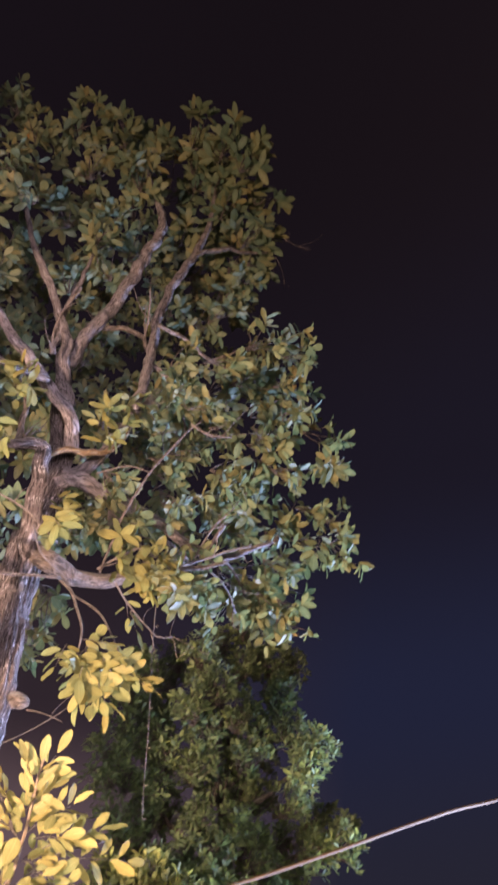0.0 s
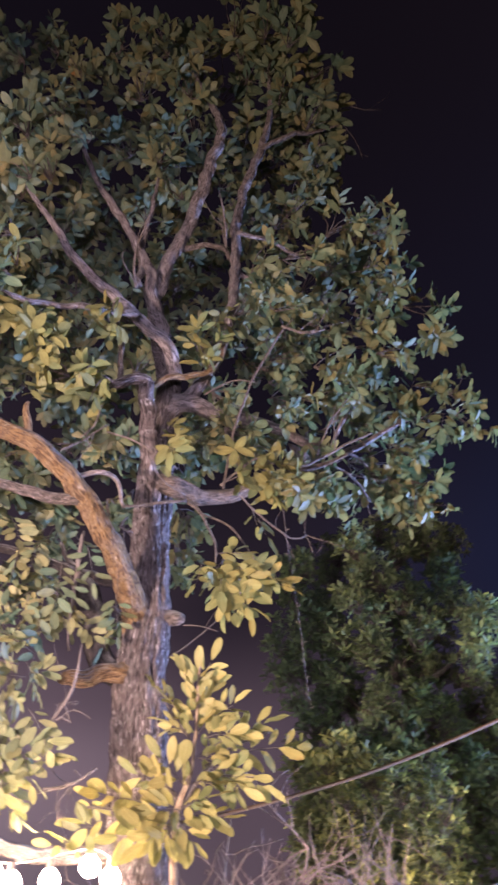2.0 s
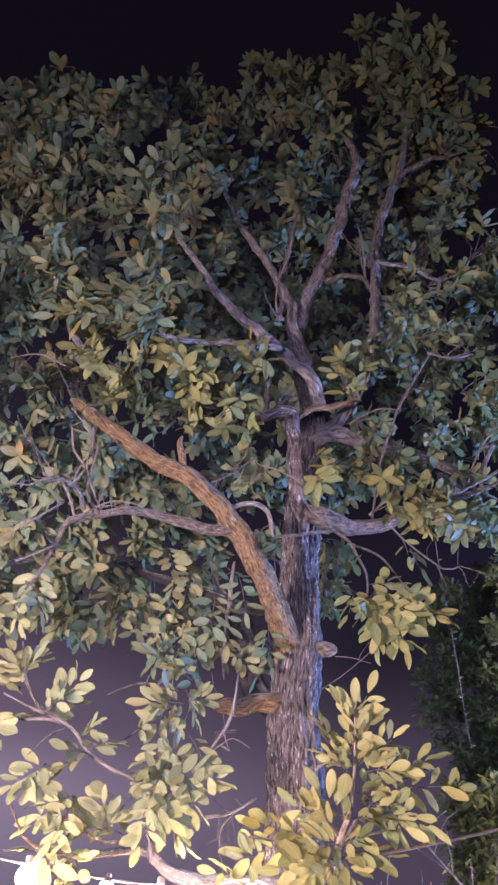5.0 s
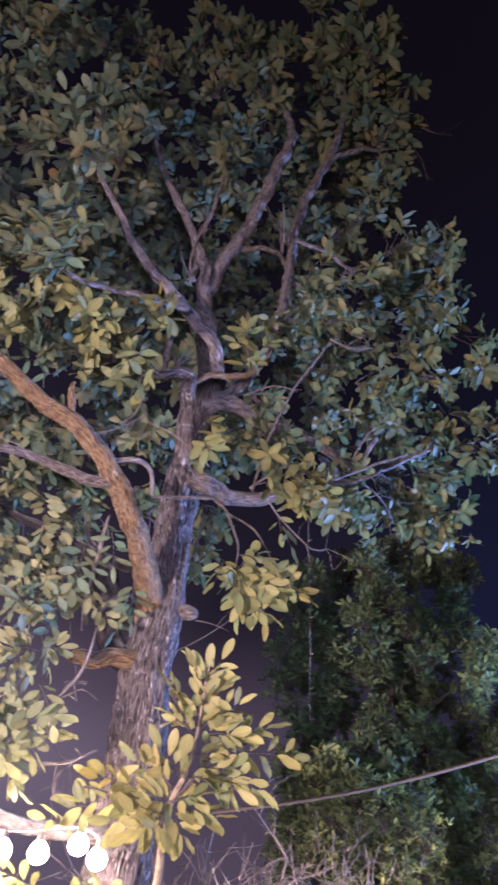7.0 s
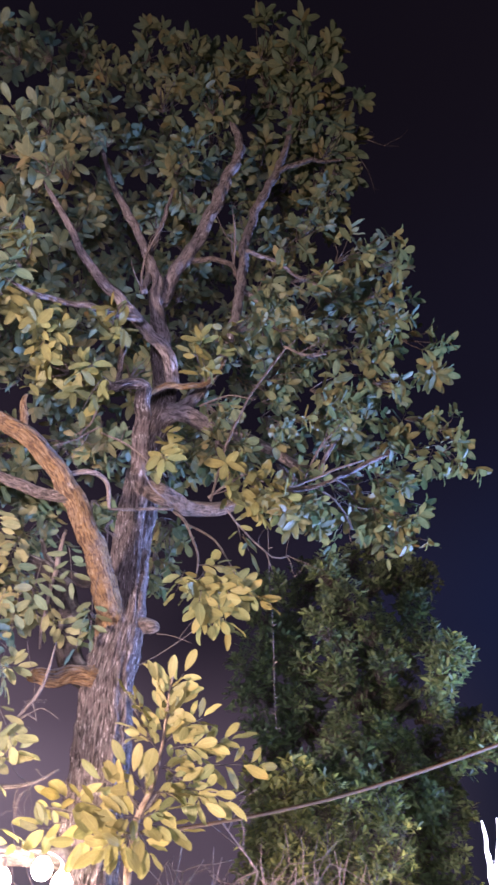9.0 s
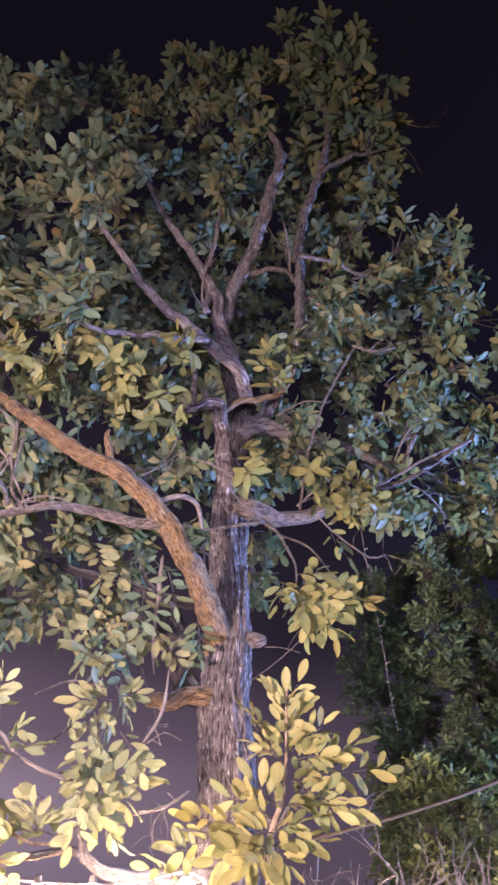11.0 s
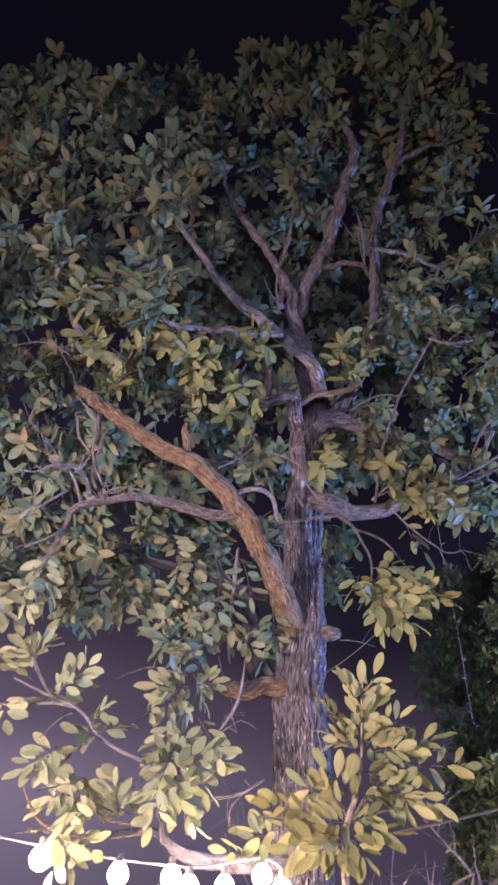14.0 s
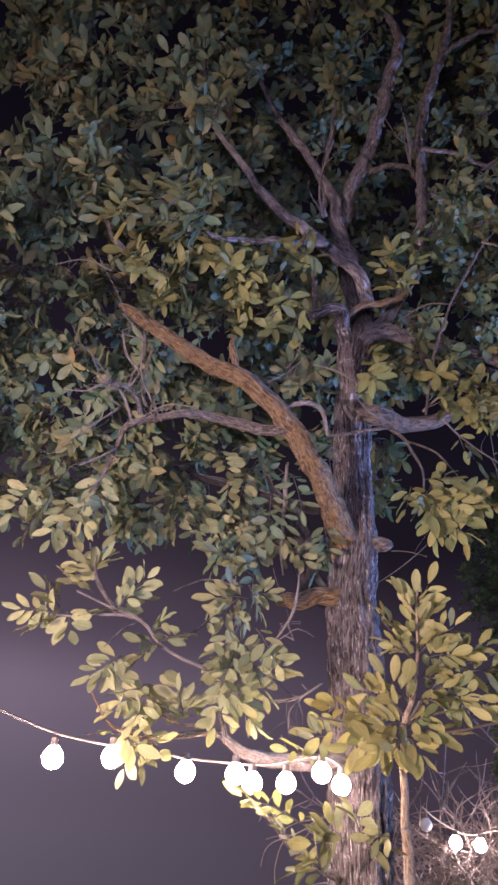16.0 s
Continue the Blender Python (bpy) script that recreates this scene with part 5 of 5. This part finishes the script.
def grow(p, way, length, r, depth):
    q = p
    pts = [(*q, r)]
    for k in range(3):
        way = way + srng.normal(0, 0.26, 3)
        way /= np.linalg.norm(way)
        q = q + way * length / 3
        pts.append((*q, r * (1 - 0.13 * (k + 1))))
        if depth > 0:
            for _ in range(2):
                grow(q, way + srng.normal(0, 0.75, 3), length * (srng.uniform(0.3, 0.5) if depth == 3 else srng.uniform(0.5, 0.8)), r * 0.62, depth - 1)
    lines.append(pts)


for k in range(28):
    lines = []
    off = srng.uniform(0.12, 0.95)
    grow(SB + np.array((off, srng.uniform(0.45, 1.2), -0.05)), np.array((max(-0.02, srng.normal(0.12, 0.3)), srng.normal(0, 0.2), 1.0)),
         srng.uniform(1.62, 1.88) - 0.42 * max(0.0, off), 0.017, 3)
    tangle("stem", lines, shrub_wood, shrub, 4, 0.1, 1.2, kind="")

# ---- cables and lights ----


def cable(name, pts, mat, label, category):
    v, f, u = tube_data(pts, 8, 0.03)
    ob = mesh_object(name, v, f, mat, None, u)
    return tagged(ob, label, category)


cable("rope", [(0.15, 4.29, 2.29, 0.009), (0.50, 4.39, 2.35, 0.010), (0.95, 4.52, 2.46, 0.010), (1.50, 4.67, 2.62, 0.011), (2.10, 4.84, 2.83, 0.012), (2.80, 5.03, 3.10, 0.012), (3.50, 5.23, 3.38, 0.013), (4.20, 5.43, 3.65, 0.014), (4.90, 5.62, 3.89, 0.015), (5.90, 5.90, 4.31, 0.016)], rope_fibre, "brown rope slung slack between the trees", "rope")
cable("stray_wire", [(0.24, 3.94, 3.05, 0.002), (0.35, 3.89, 3.11, 0.002), (0.47, 3.82, 3.19, 0.002), (0.59, 3.75, 3.29, 0.002)], dark_cable, "thin taut wire tied to the trunk", "wire")


def ball(segments, rings, profile):
    """Lathe of (radius, height) pairs."""
    v, f = [], []
    for r, h in profile:
        for k in range(segments):
            a = 2 * math.pi * k / segments
            v.append((r * math.cos(a), r * math.sin(a), h))
    for i in range(len(profile) - 1):
        for k in range(segments):
            a, b = i * segments + k, i * segments + (k + 1) % segments
            f.append((a, b, b + segments, a + segments))
    f.append(tuple(range(segments - 1, -1, -1)))
    f.append(tuple(range((len(profile) - 1) * segments, len(profile) * segments)))
    return v, f


BULB = [(0.45, 1.0), (0.62, 0.8), (0.88, 0.45), (1.0, 0.0), (0.92, -0.4), (0.7, -0.74), (0.36, -0.94), (0.08, -1.0)]
SOCKET = [(0.10, 1.8), (0.30, 1.76), (0.36, 1.65), (0.36, 1.22), (0.44, 1.18), (0.44, 0.95)]


def bulb_light(at, r, lit, glow, parent):
    """One glass bulb with its socket, on the string."""
    at = Vector(at)
    for name, prof, mat in (("socket", SOCKET, socket_plastic), ("bulb", BULB, glow if lit else milk_glass)):
        v, f = ball(16, 0, [(q * r, h * r) for q, h in prof])
        parent = mesh_object(name, [(x + at.x, y + at.y, z + at.z) for x, y, z in v], f, mat, parent)


def bare_twig(pts, shoots, seed):
    """A crooked leafless twig of the tall tree with a few side shoots."""
    g = np.random.default_rng(seed)
    p = np.array(pts)
    out = [[tuple(q) for q in p]]
    for _ in range(shoots):
        i = g.integers(1, len(p))
        a = p[i, :3] + (p[i - 1, :3] - p[i, :3]) * g.uniform(0, 1)
        w = (p[i, :3] - p[i - 1, :3]) / np.linalg.norm(p[i, :3] - p[i - 1, :3]) + g.normal(0, 0.7, 3)
        k = g.uniform(0.04, 0.15)
        b = a + w * k * 0.5 + g.normal(0, 0.02, 3)
        c = b + w * k * 0.4 + g.normal(0, 0.03, 3)
        out.append([(*a, p[i, 3] * 0.6), (*b, p[i, 3] * 0.42), (*c, p[i, 3] * 0.3), (*(c + g.normal(0, 0.035, 3) + w * k * 0.2), p[i, 3] * 0.2)])
    tangle("bare_twig", out, dead_wood, tree, 6, 0.04, 0.9, kind="")


bare_twig([(-0.93, 2.96, 3.52, 0.007), (-0.95, 2.85, 3.58, 0.005), (-1.01, 2.78, 3.56, 0.005), (-1.07, 2.70, 3.54, 0.004)], 5, 0)
bare_twig([(-1.03, 2.98, 3.34, 0.007), (-1.09, 2.94, 3.27, 0.005), (-1.16, 2.89, 3.20, 0.004)], 5, 1)
bare_twig([(-0.85, 3.03, 3.54, 0.005), (-0.95, 2.95, 3.75, 0.006), (-0.95, 2.90, 3.92, 0.004), (-1.06, 2.85, 4.05, 0.004)], 5, 2)
bare_twig([(-0.32, 3.46, 2.55, 0.005), (-0.24, 3.45, 2.61, 0.004), (-0.20, 3.46, 2.59, 0.003), (-0.23, 3.43, 2.66, 0.002)], 5, 3)
bare_twig([(-0.07, 3.51, 2.41, 0.004), (-0.17, 3.52, 2.35, 0.005), (-0.29, 3.51, 2.33, 0.004)], 5, 4)
bare_twig([(-0.16, 3.52, 2.35, 0.003), (-0.22, 3.53, 2.29, 0.003), (-0.22, 3.54, 2.19, 0.002)], 5, 5)
bare_twig([(0.63, 3.72, 6.14, 0.009), (0.61, 3.59, 6.31, 0.009), (0.57, 3.49, 6.45, 0.007)], 5, 9)
bare_twig([(-0.02, 3.52, 5.43, 0.010), (-0.04, 3.42, 5.65, 0.008), (0.05, 3.27, 5.89, 0.006)], 5, 10)
bare_twig([(0.31, 3.54, 3.84, 0.006), (0.18, 3.42, 3.85, 0.005), (0.09, 3.27, 3.91, 0.004)], 5, 11)
bare_twig([(-0.75, 3.04, 4.55, 0.006), (-0.90, 3.04, 4.50, 0.006), (-1.07, 2.91, 4.58, 0.005)], 5, 12)
bare_twig([(0.83, 3.06, 4.72, 0.008), (0.96, 3.08, 4.70, 0.007), (1.09, 3.06, 4.72, 0.005)], 5, 13)
bare_twig([(0.98, 3.69, 4.16, 0.010), (1.12, 3.76, 4.25, 0.009), (1.35, 3.75, 4.39, 0.009), (1.55, 3.76, 4.51, 0.007)], 5, 14)
bare_twig([(1.19, 3.86, 4.37, 0.007), (1.28, 3.80, 4.59, 0.007), (1.41, 3.74, 4.77, 0.006)], 5, 15)
bare_twig([(1.26, 3.87, 4.33, 0.007), (1.46, 4.00, 4.31, 0.007), (1.62, 4.18, 4.24, 0.006)], 5, 16)
bare_twig([(0.62, 3.55, 3.86, 0.006), (0.74, 3.63, 3.78, 0.006), (0.93, 3.70, 3.68, 0.005), (1.03, 3.72, 3.71, 0.005)], 5, 17)
bare_twig([(0.33, 3.88, 3.22, 0.003), (0.42, 3.84, 3.20, 0.002), (0.51, 3.81, 3.16, 0.0015)], 1, 18)
bare_twig([(1.71, 3.37, 7.73, 0.004), (1.86, 3.39, 7.73, 0.002), (2.00, 3.38, 7.75, 0.002)], 2, 19)
bare_twig([(1.68, 3.51, 7.66, 0.004), (1.82, 3.63, 7.61, 0.002), (1.91, 3.76, 7.56, 0.002)], 2, 20)
bare_twig([(-0.98, 3.00, 3.51, 0.008), (-1.01, 2.95, 3.59, 0.007), (-1.08, 2.90, 3.66, 0.005), (-1.19, 2.88, 3.60, 0.004), (-1.29, 2.86, 3.60, 0.004)], 5, 30)
bare_twig([(-1.02, 2.95, 3.56, 0.007), (-1.11, 2.90, 3.44, 0.005), (-1.19, 2.88, 3.35, 0.004)], 4, 31)
bare_twig([(-0.93, 3.00, 3.53, 0.005), (-0.81, 3.00, 3.60, 0.004), (-0.67, 3.00, 3.58, 0.003)], 4, 32)
bare_twig([(-1.09, 3.00, 4.06, 0.009), (-1.04, 2.97, 3.88, 0.007), (-0.96, 2.95, 3.75, 0.006), (-1.02, 2.95, 3.65, 0.005)], 3, 34)
bare_twig([(-0.98, 3.02, 4.07, 0.009), (-0.96, 3.00, 3.90, 0.007), (-1.00, 2.98, 3.77, 0.006), (-1.01, 2.97, 3.67, 0.005)], 2, 35)
bare_twig([(-0.13, 3.30, 4.07, 0.005), (0.02, 3.30, 4.02, 0.006), (0.15, 3.35, 3.96, 0.006), (0.26, 3.45, 3.95, 0.006)], 3, 36)
bare_twig([(0.46, 3.80, 4.78, 0.006), (0.64, 3.75, 4.87, 0.006), (0.79, 3.70, 4.83, 0.004)], 3, 37)
bare_twig([(-0.13, 3.20, 4.04, 0.005), (-0.25, 3.15, 3.89, 0.004), (-0.34, 3.10, 3.80, 0.003)], 4, 38)
bare_twig([(-0.16, 3.15, 4.13, 0.005), (-0.19, 3.15, 4.00, 0.004), (-0.25, 3.15, 3.92, 0.003)], 3, 39)
bare_twig([(-1.20, 3.00, 4.48, 0.006), (-1.33, 2.95, 4.52, 0.005), (-1.48, 2.90, 4.44, 0.003)], 4, 40)
bare_twig([(0.52, 3.60, 3.95, 0.008), (0.71, 3.50, 4.08, 0.005), (0.81, 3.45, 4.01, 0.003)], 4, 41)
bare_twig([(0.00, 3.50, 3.66, 0.008), (-0.03, 3.50, 3.60, 0.006), (0.03, 3.50, 3.57, 0.005)], 4, 42)


def light_string(label, line, bulbs, r, glow):
    e = empty("light_string", Vector(line[0][:3]), label, "string lights")
    v, f, u = tube_data(line, 8, 0.03)
    mesh_object("cable", v, f, pale_cable, e, u)
    for x, y, z, lit in bulbs:
        bulb_light((x, y, z), r, lit, glow, e)
    return e


light_string("string of warm round bulbs tied along a low limb", [(-1.86, 2.21, 2.26, 0.004), (-1.53, 2.61, 2.20, 0.005), (-1.31, 2.89, 2.14, 0.005), (-1.13, 3.05, 2.09, 0.005), (-0.93, 3.19, 2.07, 0.005), (-0.64, 3.32, 2.05, 0.005), (-0.46, 3.42, 2.05, 0.005), (-0.32, 3.51, 2.06, 0.005), (-0.08, 3.58, 2.11, 0.005), (0.03, 3.66, 2.07, 0.008)],
             [(-1.750, 2.390, 2.120, True), (-1.564, 2.592, 2.065, True), (-1.368, 2.782, 2.015, True), (-1.120, 3.035, 1.996, True), (-0.926, 3.187, 2.026, True), (-0.643, 3.315, 1.996, True), (-0.444, 3.416, 2.006, True), (-0.372, 3.424, 1.974, True), (-0.231, 3.508, 1.988, True), (-0.077, 3.570, 2.041, True), (0.010, 3.623, 2.000, True)], 0.042, warm_bulb)
# the last five bulbs are added out of view, to warm the rear tree
light_string("string of warm round bulbs behind the bare shrub", [(0.54, 4.88, 2.05, 0.004), (0.63, 4.95, 1.99, 0.005), (0.81, 5.00, 1.92, 0.005), (0.99, 5.05, 1.95, 0.005), (1.25, 5.07, 1.91, 0.005), (1.57, 5.05, 1.95, 0.005), (2.06, 5.28, 2.01, 0.005), (2.53, 5.39, 2.08, 0.006)],
             [(0.555, 4.883, 1.955, False), (0.729, 4.962, 1.873, True), (0.863, 4.936, 1.862, True), (1.045, 4.998, 1.859, True), (1.247, 5.049, 1.842, True), (1.502, 5.074, 1.886, True), (1.773, 5.189, 1.916, True), (2.078, 5.281, 1.945, True), (2.386, 5.360, 1.975, True)], 0.036, small_bulb)

fairy = empty("fairy_light_wire", (0.86, 3.54, 3.78), "thin wire with tiny unlit lights hanging from a limb", "wire")
FL = [(0.86, 3.54, 3.78, 0.002), (0.90, 3.66, 3.55, 0.002), (0.96, 3.80, 3.21, 0.002), (0.99, 3.89, 2.94, 0.002), (1.01, 3.93, 2.79, 0.002)]
v, f, u = tube_data(FL, 6, 0.03)
mesh_object("cable", v, f, dark_cable, fairy, u)
line = spline(FL, 0.09)
for k in range(1, len(line)):
    out = 0.012 * (1 if k % 2 else -1)
    x, y, z = line[k, :3]
    v, f, u = tube_data([(x, y, z, 0.0015), (x + out, y - 0.004, z + 0.004, 0.0022), (x + 1.7 * out, y - 0.006, z + 0.007, 0.0012)], 6, 0.01)
    mesh_object("lamp", v, f, socket_plastic, fairy, u)

cord = empty("lamp_cord", (0.65, 4.51, 2.36), "loose cord with an empty lamp socket", "cord")
v, f, u = tube_data([(0.65, 4.51, 2.37, 0.003), (0.63, 4.53, 2.24, 0.003), (0.61, 4.55, 2.10, 0.003), (0.60, 4.56, 2.05, 0.003)], 8, 0.03)
mesh_object("cable", v, f, pale_cable, cord, u)
v, f = ball(14, 0, [(0.004, 0.02), (0.012, 0.018), (0.014, 0.0), (0.014, -0.02), (0.009, -0.022)])
ax, ay, az = (0.601, 4.563, 2.037)
mesh_object("socket", [(x + ax, y + ay, z + az) for x, y, z in v], f, socket_plastic, cord)

# ---- the light-wrapped stump in the distance ----
stump = empty("lit_stump", (4.78, 8.65, 0), "stump with upright splints wrapped in glaring fairy lights", "stump")
limb("splint", [(4.74, 8.65, 2.78, 0.030), (4.72, 8.62, 3.03, 0.022), (4.71, 8.59, 3.25, 0.017), (4.68, 8.58, 3.39, 0.007)], white_led, stump, 10, 0.04, 0.4)
limb("splint", [(4.78, 8.63, 2.78, 0.033), (4.81, 8.57, 3.02, 0.024), (4.83, 8.53, 3.25, 0.017), (4.83, 8.49, 3.41, 0.007)], white_led, stump, 10, 0.04, 0.4)
limb("splint", [(4.82, 8.61, 2.75, 0.033), (4.84, 8.56, 2.97, 0.026), (4.85, 8.53, 3.16, 0.017), (4.85, 8.50, 3.29, 0.007)], white_led, stump, 10, 0.04, 0.4)
limb("splint", [(4.86, 8.59, 2.75, 0.030), (4.88, 8.55, 2.94, 0.022), (4.90, 8.50, 3.14, 0.007)], white_led, stump, 10, 0.04, 0.4)
limb("splint", [(4.74, 8.65, 2.72, 0.022), (4.74, 8.63, 2.91, 0.019), (4.73, 8.61, 3.07, 0.007)], white_led, stump, 10, 0.04, 0.4)
limb("strip", [(5.09, 8.44, 2.55, 0.026), (5.09, 8.40, 2.84, 0.022), (5.07, 8.40, 2.98, 0.011)], amber_led, stump, 8, 0.05, 0.2)
SX = Vector(stump.location)
limb("foot", [(SX.x, SX.y, -0.05, 0.12), (SX.x, SX.y, 0.8, 0.10), *[(4.78, 8.66, 2.51, 0.081), (4.80, 8.63, 2.69, 0.096), (4.81, 8.60, 2.86, 0.081)]], yellow_led, stump, 14, 0.06, 0.2)
